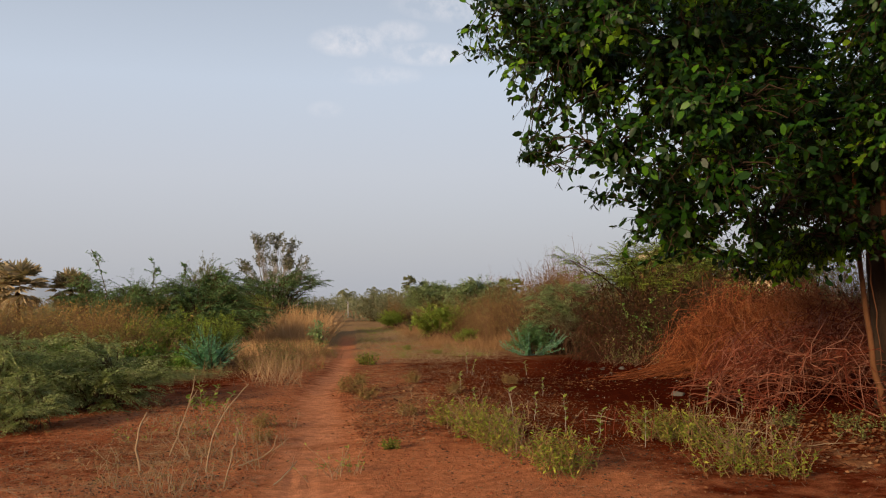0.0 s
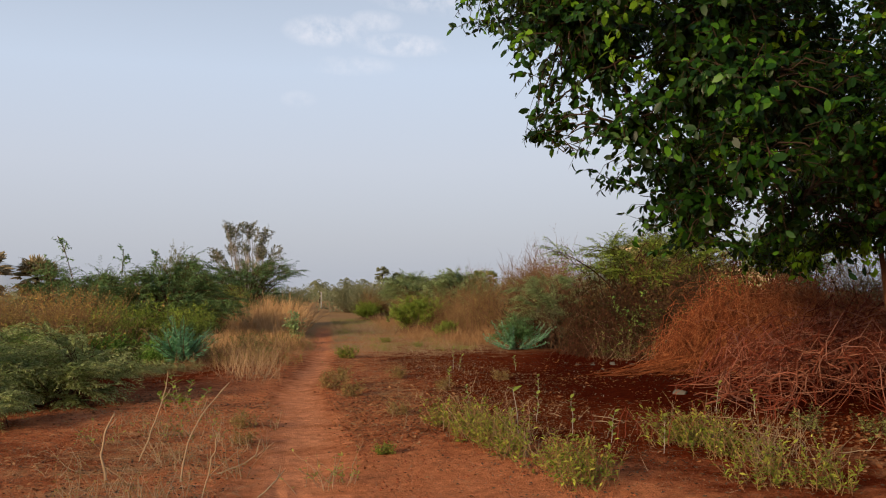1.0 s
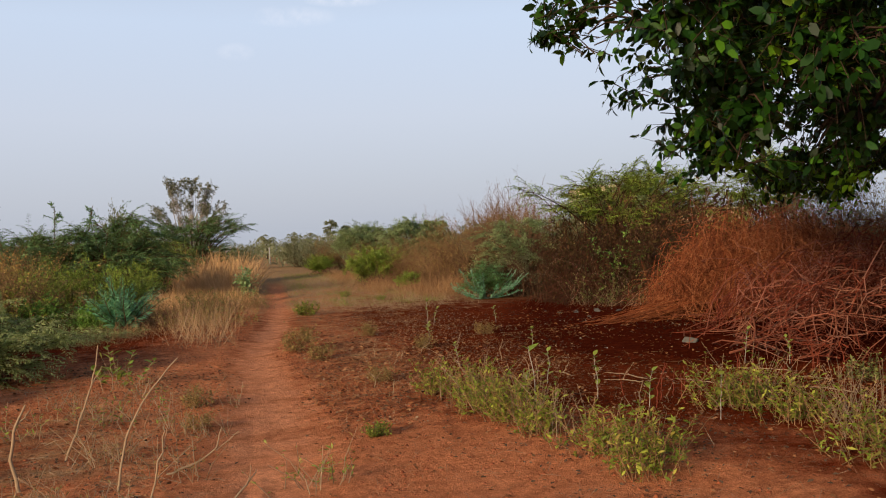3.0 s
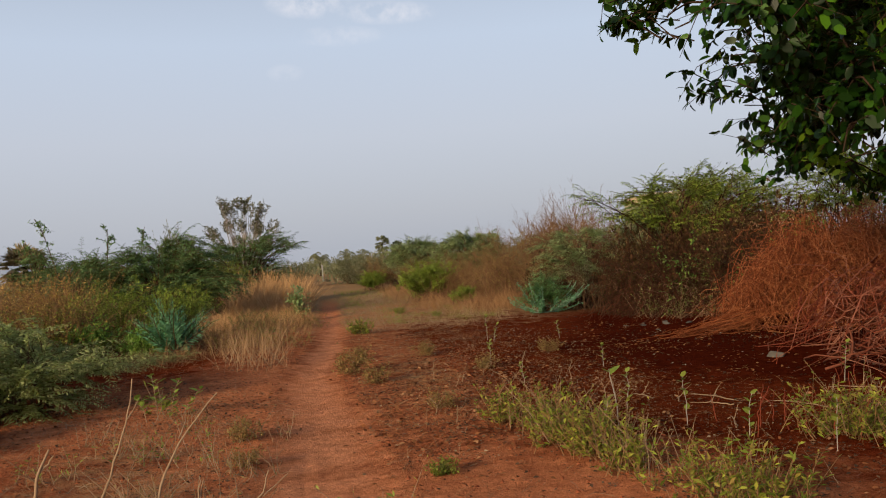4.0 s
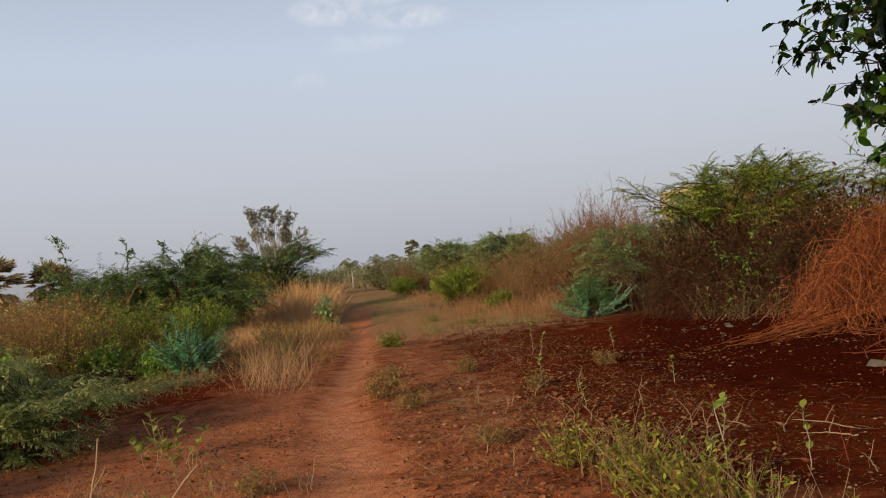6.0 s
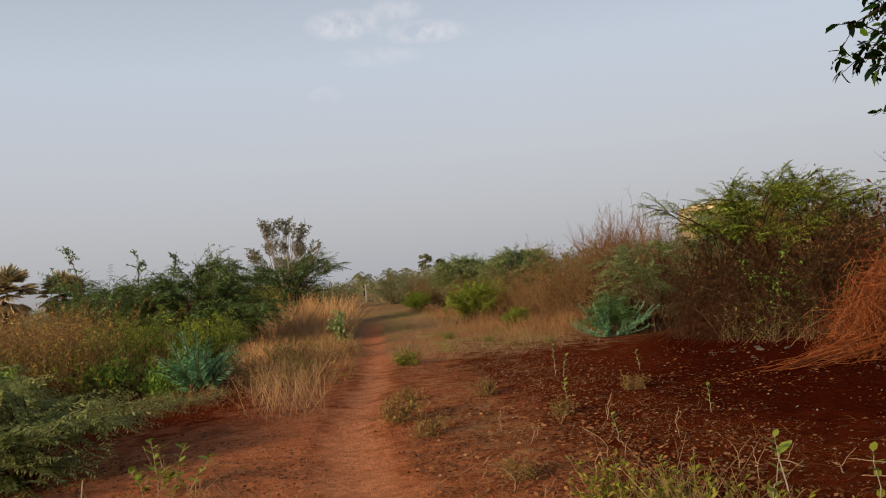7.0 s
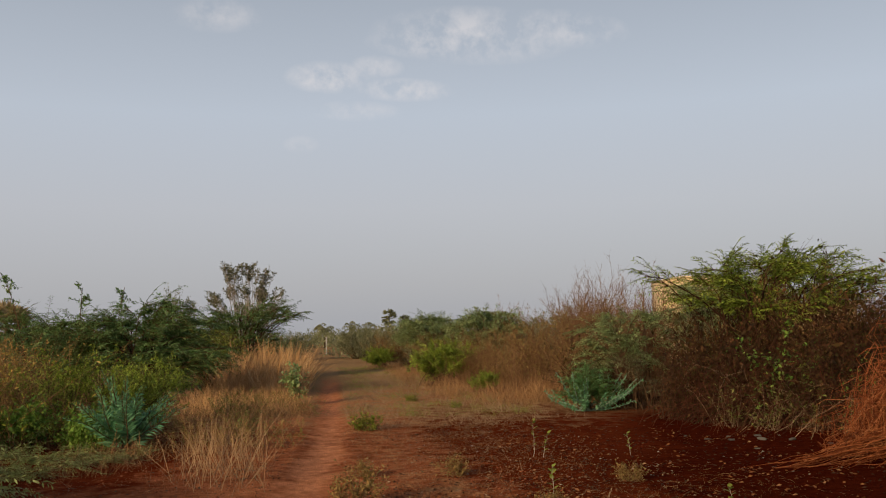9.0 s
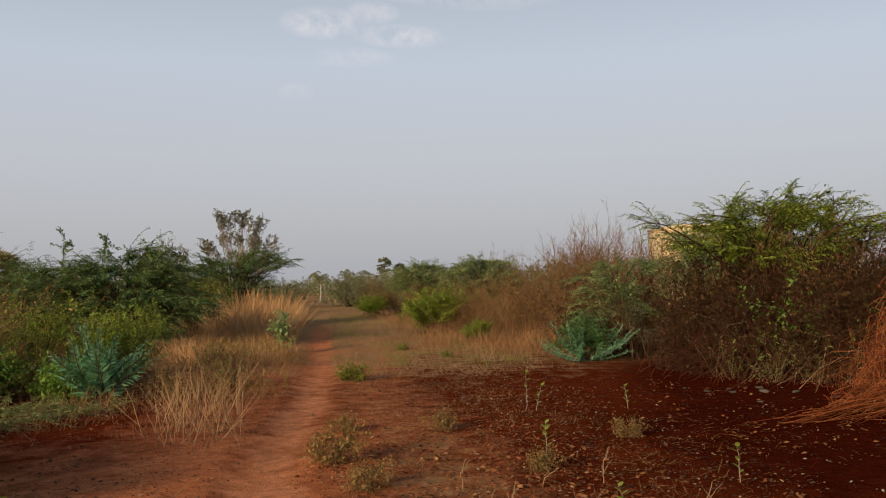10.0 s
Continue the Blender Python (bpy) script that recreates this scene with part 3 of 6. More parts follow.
def build_tree():
    tree = thing("tree", 8.4, 10.3, "broad-leaved tree with dense dark green crown and forked stems", "tree")
    trunk = part("trunk", [limb([(-0.50, -0.45, -0.1), (-0.54, -0.45, 0.25), (-0.56, -0.45, 1.0), (-0.58, -0.4, 2.0), (-0.4, -0.1, 3.0), (-0.2, 0, 4.3)], 0.2, 0.11, seed=1)], BARK, tree, "dark grey-brown bark")
    part("stem", [limb([(-0.46, -0.88, -0.1), (-0.50, -0.88, 0.2), (-0.56, -0.88, 0.6), (-0.58, -0.86, 1.3), (-0.68, -0.75, 2.2), (-0.35, -0.3, 3.8)], 0.105, 0.055, seed=2, rough=0.01)], BARK_ORANGE, tree, "orange-brown smooth stem")
    part("stem", [limb([(-0.98, -1.05, -0.1), (-1.07, -1.06, 0.3), (-1.15, -1.06, 0.7), (-1.2, -1.05, 1.3), (-1.22, -0.95, 2.2), (-1.0, -0.6, 3.4)], 0.048, 0.03, seed=3, rough=0.01)], BARK_ORANGE, tree, "thin pale brown stem")
    part("stem", [limb([(-0.40, -0.95, -0.1), (-0.30, -0.95, 0.6), (-0.36, -0.9, 1.5), (-0.46, -0.8, 2.4), (-0.2, -0.3, 3.6)], 0.034, 0.02, seed=4, rough=0.012)], BARK, tree, "thin dark stem")
    for i, (hx, hz, hl) in enumerate([(-0.45, 0.55, 1.9), (0.42, 0.8, 1.6), (0.75, 1.0, 1.5)]):
        part("hanging_twig", [limb([(hx - 0.8, -1.2, hz + hl), (hx - 0.72, -1.22, hz + hl * 0.5), (hx - 0.66, -1.2, hz)], 0.011, 0.005, 5, 10, 14 + i, 0.012)], BARK_ORANGE, tree)
    lobes = [(0.1, -1.5, 4.75, 2.3, 2.3, 1.6), (-0.1, 2.5, 4.75, 2.3, 2.2, 1.6), (-2.9, -1.0, 5.2, 1.8, 2.0, 1.5), (2.3, 0.4, 4.2, 2.3, 2.3, 1.5), (1.3, 0.4, 6.4, 2.3, 2.3, 1.6),
             (-1.4, -2.8, 3.4, 1.7, 1.7, 1.1), (2.4, -3.2, 3.5, 1.7, 1.7, 1.1), (-1.2, 0.2, 3.4, 1.6, 1.7, 1.0), (-2.1, 1.4, 6.4, 1.7, 1.7, 1.1), (-2.1, -4.0, 4.9, 1.7, 1.6, 1.1), (-1.6, -2.3, 6.6, 1.7, 1.7, 1.1),
             (0.6, -4.2, 4.7, 1.6, 1.5, 1.1), (-3.2, 1.9, 6.2, 1.3, 1.1, 0.8), (2.9, 2.4, 5.0, 1.3, 1.2, 0.9), (-3.7, -1.3, 2.85, 1.2, 1.2, 0.8), (0.8, -1.5, 3.0, 1.3, 1.2, 0.7), (-3.1, -0.2, 2.5, 0.7, 0.7, 0.5), (-3.9, -3.4, 3.7, 1.1, 1.2, 0.8), (0.4, 2.2, 3.4, 1.2, 1.2, 0.8),
             (0.1, -4.2, 3.3, 1.2, 1.1, 0.8), (-2.4, 0.8, 4.3, 0.9, 0.8, 0.7), (-1.9, 2.4, 2.9, 0.8, 0.8, 0.5), (-4.0, 0.9, 6.2, 0.8, 0.8, 0.5), (-4.6, -0.9, 4.7, 1.1, 1.2, 0.7), (-3.5, -1.2, 4.3, 1.2, 1.2, 1.0), (-3.7, -2.2, 4.6, 1.1, 1.0, 0.9), (-4.9, -2.4, 5.0, 1.3, 1.3, 1.0), (-5.0, 0.2, 5.6, 1.2, 1.2, 0.8), (-4.9, -2.9, 3.3, 0.8, 0.8, 0.7), (-4.2, -4.0, 5.6, 1.3, 1.2, 1.0), (-3.0, -2.6, 2.45, 0.8, 0.8, 0.5), (-2.2, -2.0, 2.5, 0.6, 0.6, 0.35), (-4.05, -2.6, 2.65, 0.8, 0.9, 0.6), (-3.75, -1.3, 3.2, 0.85, 0.9, 0.7), (-4.0, -3.7, 2.9, 0.9, 0.9, 0.6), (-5.2, -1.6, 4.9, 0.9, 0.9, 0.6), (-5.6, -0.9, 5.7, 0.9, 1.0, 0.7), (-5.3, -3.0, 5.9, 1.0, 1.0, 0.7), (-4.0, -2.4, 2.4, 0.7, 0.7, 0.4), (-0.5, -3.4, 2.35, 0.7, 0.7, 0.45), (0.5, -2.9, 2.2, 0.7, 0.6, 0.5)]
    lobes = [(cx - 0.4 * (cx < -2.5), cy, cz, rx, ry, rz) for cx, cy, cz, rx, ry, rz in lobes]
    g = np.random.default_rng(11)
    for i, (cx, cy, cz, rx, ry, rz) in enumerate(lobes[:14]):
        mid = (cx * 0.4, cy * 0.4, 2.2 + 0.45 * (cz - 2.2))
        part("limb", [limb([(-0.3, -0.2, 2.2), mid, (cx * 0.8, cy * 0.8, cz), (cx * 0.92, cy * 0.92, cz + 0.2)], 0.07, 0.012, 7, seed=20 + i, rough=0.03)], BARK, trunk)
    wood, leaves = [], []
    per = 10
    knots = in_lobes(g, lobes, 1150, 0.35)
    fill = in_lobes(g, [(a, b, z, rx * 0.74, ry * 0.74, rz * 0.74) for a, b, z, rx, ry, rz in lobes], 4600, 1.0)
    tip = np.concatenate([np.repeat(knots, 7, 0) + g.normal(0, 1, (len(knots) * 7, 3)) * [0.24, 0.24, 0.15], fill])
    inside = np.arange(len(tip)) >= len(knots) * 7
    keep = (tip[:, 2] > 1.8) & ~((tip[:, 0] < -4.7) & (tip[:, 2] < 3.0)) & ((tip[:, 2] > 2.9) | (g.random(len(tip)) < np.where(tip[:, 0] < -2.6, 0.72, 0.2)))
    hub, size3 = np.array([l[:3] for l in lobes]), np.array([l[3:] for l in lobes])
    keep &= (((tip[:, None] - hub) / (size3 + 0.12)) ** 2).sum(-1).min(1) < 1.1
    inside, tip = inside[keep], tip[keep]
    low_tips = in_lobes(g, [(-2.0, -1.45, 2.25, 0.55, 0.45, 0.4), (-2.35, -0.75, 2.0, 0.25, 0.3, 0.2), (-1.4, -1.3, 2.45, 0.4, 0.4, 0.35), (-2.6, -1.5, 2.2, 0.4, 0.4, 0.25), (-0.9, -1.6, 2.25, 0.4, 0.3, 0.25), (-1.9, 0.8, 2.2, 0.5, 0.5, 0.35), (-1.3, 0.6, 2.1, 0.5, 0.5, 0.35)], 260, 1.0)
    # a long spray reaching out over the path, and a clump hanging below the crown's edge
    reach = in_lobes(g, [(-6.0, -1.8, 3.55, 0.42, 0.4, 0.25), (-5.5, -1.6, 3.95, 0.3, 0.3, 0.2), (-3.5, -0.2, 2.4, 0.42, 0.4, 0.3)], 75, 1.0)
    part("limb", [limb([(-4.3, -1.2, 4.6), (-5.0, -1.45, 4.4), (-5.6, -1.65, 4.0), (-6.1, -1.85, 3.55)], 0.022, 0.006, 6, seed=41, rough=0.02)], BARK, trunk)
    sprig = np.r_[np.zeros(len(tip), bool), np.ones(len(low_tips), bool), np.zeros(len(reach), bool)]
    inside = np.r_[inside, np.zeros(len(low_tips) + len(reach), bool)]
    tip = np.concatenate([tip, low_tips, reach])
    n = len(tip)
    c = np.array([l[:3] for l in lobes])
    near = c[np.argmin(((tip[:, None] - c[None]) ** 2).sum(-1), axis=1)]
    out = unit(tip - near)
    start = tip - unit(out + 0.5 * rand_dirs(g, n)) * (0.35 + 0.3 * g.random(n))[:, None]
    mid = (start + tip) / 2 + [0, 0, 0.08]
    tip[:, 2] -= 0.10
    tw = wiggle(bezier(start, mid, tip, 5), 0.04, g)
    wood.append(tubes(tw[:, ::2], taper(n, 3, 0.007, 0.002), 3))
    pick = g.random(n) < 0.22
    k = pick.sum()
    b0 = near[pick] * 0.8 + tip[pick] * 0.2
    wood.append(tubes(wiggle(bezier(b0, (b0 + start[pick]) / 2 + [0, 0, 0.15], start[pick], 6), 0.08, g), taper(k, 6, 0.013, 0.006), 4))
    m = n * per
    tid = np.repeat(np.arange(n), per)
    s = g.random(m) * 3.99
    j = s.astype(int)
    lp = tw[tid, j] + (tw[tid, j + 1] - tw[tid, j]) * (s - j)[:, None]
    lw = unit(unit(tw[tid, 4] - tw[tid, 0]) * 0.5 + rand_dirs(g, m) * 0.8 + [0, 0, -0.4])
    nm = unit(rand_dirs(g, m) * 0.4 + out[tid] * 0.8 + [-0.2, -0.25, 0.35])
    size = 0.115 * (0.6 + 0.6 * g.random(m))
    # Clusters coloured as sunlit leaves, along with fresh low sprigs.
    sunlit_young = np.isin(tid, np.flatnonzero((np.sin(2.9 * tip[:, 0] + 1.7) * np.sin(2.6 * tip[:, 1] + 0.4) * np.sin(3.4 * tip[:, 2]) > 0.3) & (g.random(n) < 0.75) | (sprig & (g.random(n) < 0.6)))) & (j > 1)
    sunlit_young &= ~inside[tid]
    old, core = ~sunlit_young & ~inside[tid], inside[tid]
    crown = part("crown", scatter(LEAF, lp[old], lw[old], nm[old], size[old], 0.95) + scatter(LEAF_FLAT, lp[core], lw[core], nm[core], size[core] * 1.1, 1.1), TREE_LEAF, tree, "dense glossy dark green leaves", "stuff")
    part("sunlit_young_foliage", scatter(LEAF, lp[sunlit_young], lw[sunlit_young], nm[sunlit_young], size[sunlit_young], 0.95), SUNLIT_YOUNG_LEAF, crown, "yellow-green leaf tips, fresh sprigs and clusters coloured as sunlit", "stuff")
    part("branchwork", wood, BARK, crown, kind="stuff")


build_tree()


# ---- shrubs ----
def shrub(name, x, y, label, category, wood, leaf_mesh, wood_mat, leaf_mat, group="", turn=0.0, leaf_name="foliage"):
    ob = thing(name, x, y, label, category, group, "", turn)
    part("branchwork", wood, wood_mat, ob, kind="stuff")
    if leaf_mesh:
        part(leaf_name, leaf_mesh, leaf_mat, ob, kind="stuff")
    return ob


def place(ob, x, y, turn=0.0, s=1.0, sz=None, label=""):
    m = pose(x, y, float(ground_z(x, y)) - 0.01, 0, 0, turn) @ Matrix.Diagonal((s, s, sz or s, 1))
    c = copy_thing(ob, m)
    return tagged(c, label)


def feather_bush(seed, lobes, stems=60, plumes=12, plume_len=0.7, pairs=9, leaf=0.12, leaf_w=0.4, root=0.2, r0=0.02, up=0.15, arch=0.25, shell=0.4, start=0.4,
                 sag=0.2, bend=0.06, shoots=0, shoot_len=1.2, low=0.04, out=0.7):
    """A thorn bush: arching stems that carry level feathery plumes, each set with two rows of narrow leaflets."""
    g = np.random.default_rng(seed)
    tip = in_lobes(g, lobes, stems, shell)
    tip[:, 2] = np.maximum(tip[:, 2], low + 0.05)
    base = np.c_[g.normal(0, root, (stems, 2)), np.full(stems, -0.03)]
    ctl = base * 0.55 + tip * 0.45
    ctl[:, 2] = tip[:, 2] * (0.75 + arch + 0.3 * g.random(stems))
    main = wiggle(bezier(base, ctl, tip, 9), bend, g)
    main[:, :, 2] = np.maximum(main[:, :, 2], -0.03)
    wood = [tubes(main, taper(stems, 9, r0 * (0.45 + 0.55 * g.random(stems)), r0 * 0.2), 4)]
    n = stems * plumes
    who = np.repeat(np.arange(stems), plumes)
    at = (start + (1 - start) * g.random(n) ** 0.75) * 7.99
    i0 = at.astype(int)
    p0 = main[who, i0] + (main[who, i0 + 1] - main[who, i0]) * (at - i0)[:, None]
    ray = p0 - base[who]
    ray[:, 2] = 0
    d = unit(out * unit(ray) + 0.35 * unit(main[who, i0 + 1] - main[who, i0]) + rand_dirs(g, n) * [0.8, 0.8, 0.3] + [0, 0, up])
    ln = (plume_len * (0.4 + 0.8 * g.random(n)))[:, None]
    if shoots:
        pick = g.choice(np.flatnonzero(p0[:, 2] > np.quantile(p0[:, 2], 0.7)), shoots)
        p0, d, ln = np.concatenate([p0, p0[pick]]), np.concatenate([d, unit(d[pick] * [0.8, 0.8, 0.4] + [0, 0, 0.75])]), np.concatenate([ln, shoot_len * (0.4 + 0.8 * g.random((shoots, 1)))])
        n += shoots
    drop = np.array([0, 0, 1.0])
    p = wiggle(bezier(p0, p0 + d * ln * 0.55 + drop * ln * 0.10, p0 + d * ln - drop * ln * sag, 6), bend * 0.5, g)
    p[:, :, 2] = np.maximum(p[:, :, 2], low)
    wood.append(tubes(p, taper(n, 6, r0 * 0.22, r0 * 0.08), 3))
    m = pairs * 2
    k = np.repeat(np.arange(n), m)
    row = np.tile(np.arange(m), n)
    s = np.clip((0.08 + 0.92 * (row // 2 + 0.6 * g.random(n * m)) / pairs) * 4.99, 0, 4.99)
    j = s.astype(int)
    lp = p[k, j] + (p[k, j + 1] - p[k, j]) * (s - j)[:, None]
    ax = unit(p[k, j + 1] - p[k, j])
    flat = unit(rand_dirs(g, n) * [0.7, 0.7, 0.4] + [0, 0, 1.0])[k]
    side = unit(np.cross(flat, ax)) * np.where(row % 2, 1.0, -1.0)[:, None]
    lw = unit(side * 0.8 + ax * 0.55 + 0.25 * rand_dirs(g, n * m) - [0, 0, 0.12])
    size = leaf * (1.1 - 0.5 * s / 5) * (0.65 + 0.6 * g.random(n * m))
    return wood, scatter(SMALL_LEAF, lp, lw, unit(flat + 0.5 * rand_dirs(g, n * m)), size, leaf_w)


def twiggy(seed, lobes, stems=90, twigs=9, twig_len=0.5, fine=3, leaf=0.05, leaf_w=0.5, per=3, r0=0.012, root=0.5, bend=0.10, rise=0.8, low=0.02):
    """A dry shrub: wiry stems that fork twice into a haze of fine twigs, with few small leaves."""
    g = np.random.default_rng(seed)
    tip = in_lobes(g, lobes, stems, 0.7)
    tip[:, 2] = np.maximum(tip[:, 2], 0.15)
    base = np.c_[tip[:, :2] * 0.35 + g.normal(0, root, (stems, 2)), np.full(stems, -0.03)]
    main = wiggle(bezier(base, np.c_[base[:, :2] * 0.7 + tip[:, :2] * 0.3, tip[:, 2] * 0.65], tip, 8), bend, g)
    wood = [tubes(main[:, [0, 2, 4, 7]], taper(stems, 4, r0 * (0.4 + 0.6 * g.random(stems)), r0 * 0.25), 3)]

    def fork(parent, count, length, lo, thick, keep):
        a, k, _ = parent.shape
        who = np.repeat(np.arange(a), count)
        n = len(who)
        at = (lo + (1 - lo) * g.random(n)) * (k - 1.01)
        i = at.astype(int)
        p0 = parent[who, i] + (parent[who, i + 1] - parent[who, i]) * (at - i)[:, None]
        way = unit(unit(parent[who, i + 1] - parent[who, i]) * 0.7 + 0.8 * rand_dirs(g, n) + [0, 0, rise * 0.5])
        ln = (length * (0.35 + 0.85 * g.random(n)))[:, None]
        q = wiggle(bezier(p0, p0 + way * ln * 0.5 + 0.06 * ln * rand_dirs(g, n), p0 + way * ln + 0.15 * ln * rand_dirs(g, n, 0.3), 4), bend * 0.35, g)
        q[:, :, 2] = np.maximum(q[:, :, 2], low)
        wood.append(tubes(q[:, keep], taper(n, len(keep), thick, thick * 0.4), 3))
        return q

    first = fork(main, twigs, twig_len, 0.25, r0 * 0.3, [0, 2, 3])
    last = fork(first, fine, twig_len * 0.5, 0.3, r0 * 0.2, [0, 3]) if fine else first
    foliage = []
    if per:
        a = len(last)
        m = a * per
        k = np.repeat(np.arange(a), per)
        s = g.random(m) * 2.99
        j = s.astype(int)
        lp = last[k, j] + (last[k, j + 1] - last[k, j]) * (s - j)[:, None]
        foliage = scatter(SMALL_LEAF, lp, rand_dirs(g, m, 0.3), rand_dirs(g, m, 0.5), leaf * (0.5 + 0.9 * g.random(m)), leaf_w)
    return wood, foliage


# feathery thorn shrubs beside the path
FEATHER = "feathery thorn shrubs"
w, l = feather_bush(31, [(0, 0, 0.45, 1.1, 1.0, 0.5), (-0.5, 0.3, 0.7, 0.8, 0.8, 0.4)], 60, 11, 0.6, 14, 0.084, 0.42, r0=0.011, up=0.05, sag=0.14, start=0.3)
near_a = shrub("thorn_shrub", -3.75, 13.1, "low spreading thorn shrub with feathery grey-green leaves", "shrub", w, l, TWIG, SHRUB_GREEN, FEATHER)
for x, y, t, s in [(-5.2, 12.4, 120, 1.05), (-5.9, 15.0, 40, 1.0), (-4.7, 14.6, 220, 0.8), (-4.3, 10.6, 300, 0.62)]:
    place(near_a, x, y, t, s)
w, l = feather_bush(32, [(0, 0, 0.10, 0.9, 0.8, 0.11)], 17, 7, 0.5, 12, 0.06, 0.36, r0=0.008, up=0.02, sag=0.05, start=0.3)
creeping = shrub("thorn_shrub", -3.9, 17.9, "creeping thorn shrub with level sprays along the soil", "shrub", w, l, TWIG, SHRUB_GREEN, FEATHER)
for x, y, t, s in [(-4.9, 18.6, 40, 1.0), (-2.75, 19.3, 200, 0.55), (-5.4, 17.4, 90, 0.9), (-3.2, 18.7, 150, 0.7), (-4.0, 19.4, 330, 0.9)]:
    place(creeping, x, y, t, s)


def plume_shrub(x, y, label, n, h, mat, seed):
    """Stiff feathery plumes fanning up from one foot."""
    g = np.random.default_rng(seed)
    ob = thing("thorn_shrub", x, y, label, "shrub", FEATHER)
    a = g.random(n) * 2 * np.pi
    out = np.c_[np.cos(a), np.sin(a)] * (0.15 + 0.85 * g.random(n))[:, None]
    tip = np.c_[out, h * (1.15 - 0.55 * np.linalg.norm(out, axis=1)) * (0.55 + 0.55 * g.random(n))]
    base = np.c_[g.normal(0, 0.1, (n, 2)), np.full(n, -0.02)]
    p = wiggle(bezier(base, np.c_[out * 0.4, tip[:, 2] * 0.68], tip, 8), 0.05, g)
    part("branchwork", [tubes(p, taper(n, 8, 0.009, 0.003), 4)], TWIG, ob, kind="stuff")
    m = 90
    i = np.repeat(np.arange(n), m)
    s = 1.0 + np.tile(np.arange(m), n) / m * 5.95
    j = s.astype(int)
    lp = p[i, j] + (p[i, j + 1] - p[i, j]) * (s - j)[:, None]
    ax = unit(p[i, np.minimum(j + 1, 7)] - p[i, j])
    side = unit(np.cross(ax, rand_dirs(g, n, 0.8)[i])) * np.where(np.tile(np.arange(m), n) % 2, 1, -1)[:, None]
    lw = unit(side + 0.7 * ax + 0.22 * rand_dirs(g, n * m))
    part("foliage", scatter(SMALL_LEAF, lp, lw, rand_dirs(g, n * m, 0.8), 0.24 * (1.25 - 0.15 * s) * (0.6 + 0.5 * g.random(n * m)), 0.26), mat, ob, kind="stuff")
    return ob


plume_shrub(-2.96, 20.1, "small upright shrub with blue-green feathery plumes", 26, 1.3, BLUE_GREEN, 33)
w, l = plant(34, [(0, 0, 0.42, 0.75, 0.7, 0.42)], 50, 8, 0.25, 8, 0.06, SMALL_LEAF, r0=0.008, droop=0.1)
low_green = shrub("leafy_bush", -4.7, 21.0, "low bush with small fresh green leaves", "bush", w, l, TWIG, FRESH_LEAF, "leafy bushes")
w, l = plant(35, [(0, 0, 0.85, 1.1, 1.0, 0.75)], 110, 9, 0.32, 9, 0.05, SMALL_LEAF, 0.7, r0=0.01, droop=0.08, up=0.5, sprays=40, spray_len=0.5, spray_up=0.9, core=4, core_leaf=0.07)
mid_green = shrub("leafy_bush", -3.6, 22.9, "rounded bush with small yellow-green leaves", "bush", w, l, TWIG, BRIGHT_LEAF, "leafy bushes")
place(mid_green, -4.8, 22.8, 120, 1.0, 0.95)
place(mid_green, -3.3, 24.6, 210, 0.8, 0.9)
place(low_green, -6.0, 19.0, 250, 1.0, 1.2)
place(low_green, -3.6, 20.4, 80, 0.62, 0.9)

# tall dark thorn bushes with long loose tips
w, l = feather_bush(41, [(0, 0, 1.75, 2.2, 1.9, 0.95), (-1.7, 0.2, 1.9, 1.5, 1.4, 0.6), (0.7, 0.0, 2.3, 1.0, 0.9, 0.5), (1.4, -0.3, 1.1, 1.2, 1.2, 0.8)], 105, 15, 0.75, 10, 0.15, 0.36, r0=0.028, up=0.12, arch=0.3, sag=0.22, shoots=34, shoot_len=1.0)
big_dark = shrub("thorn_bush", -4.7, 32.0, "tall dark green thorn bush with long loose sprays", "bush", w, l, TWIG, FEATHER_DARK, "tall thorn bushes")
place(big_dark, -8.4, 37.5, 150, 0.85)
place(big_dark, -5.6, 43.0, 250, 0.95)
w, l = feather_bush(45, [(0, 0, 1.7, 1.0, 0.8, 0.5)], 16, 7, 0.6, 9, 0.14, 0.36, r0=0.022, up=0.15, shoots=9, shoot_len=1.8)
spray = shrub("thorn_bush", -7.3, 31.2, "open thorn bush with a few long shoots", "bush", w, l, TWIG, FEATHER_DARK, "tall thorn bushes")
place(spray, -6.4, 33.0, 200, 0.9)
w, l = feather_bush(44, [(0, 0, 1.9, 2.0, 2.0, 1.2), (0.4, 0, 2.8, 1.0, 1.0, 0.7)], 60, 11, 0.8, 8, 0.2, 0.4, r0=0.035, up=0.2, shoots=30, shoot_len=2.0)
loose = shrub("thorn_bush", -16.2, 60.0, "thorn bush with long bare shoots tipped by leaf tufts", "bush", w, l, TWIG, FEATHER_DARK, "tall thorn bushes")
place(loose, -11.5, 55, 130, 0.85)
place(loose, -8.9, 41.0, 30, 0.62)
w, l = feather_bush(42, [(0, 0, 2.7, 2.0, 1.8, 0.45), (1.6, 0, 3.0, 1.7, 1.4, 0.35), (-1.4, 0.3, 2.3, 1.3, 1.3, 0.5), (2.6, 0, 3.15, 0.8, 0.9, 0.2), (0.6, -0.3, 1.7, 1.5, 1.2, 0.7)], 70, 11, 0.95, 8, 0.18, 0.36, r0=0.04, up=0.2, arch=0.1, sag=0.14, start=0.5, shoots=26, shoot_len=1.0, out=0.9)
shrub("umbrella_thorn", -3.0, 47.5, "flat-topped thorn tree with wide feathery sprays", "tree", w, l, TWIG, FEATHER_DARK)
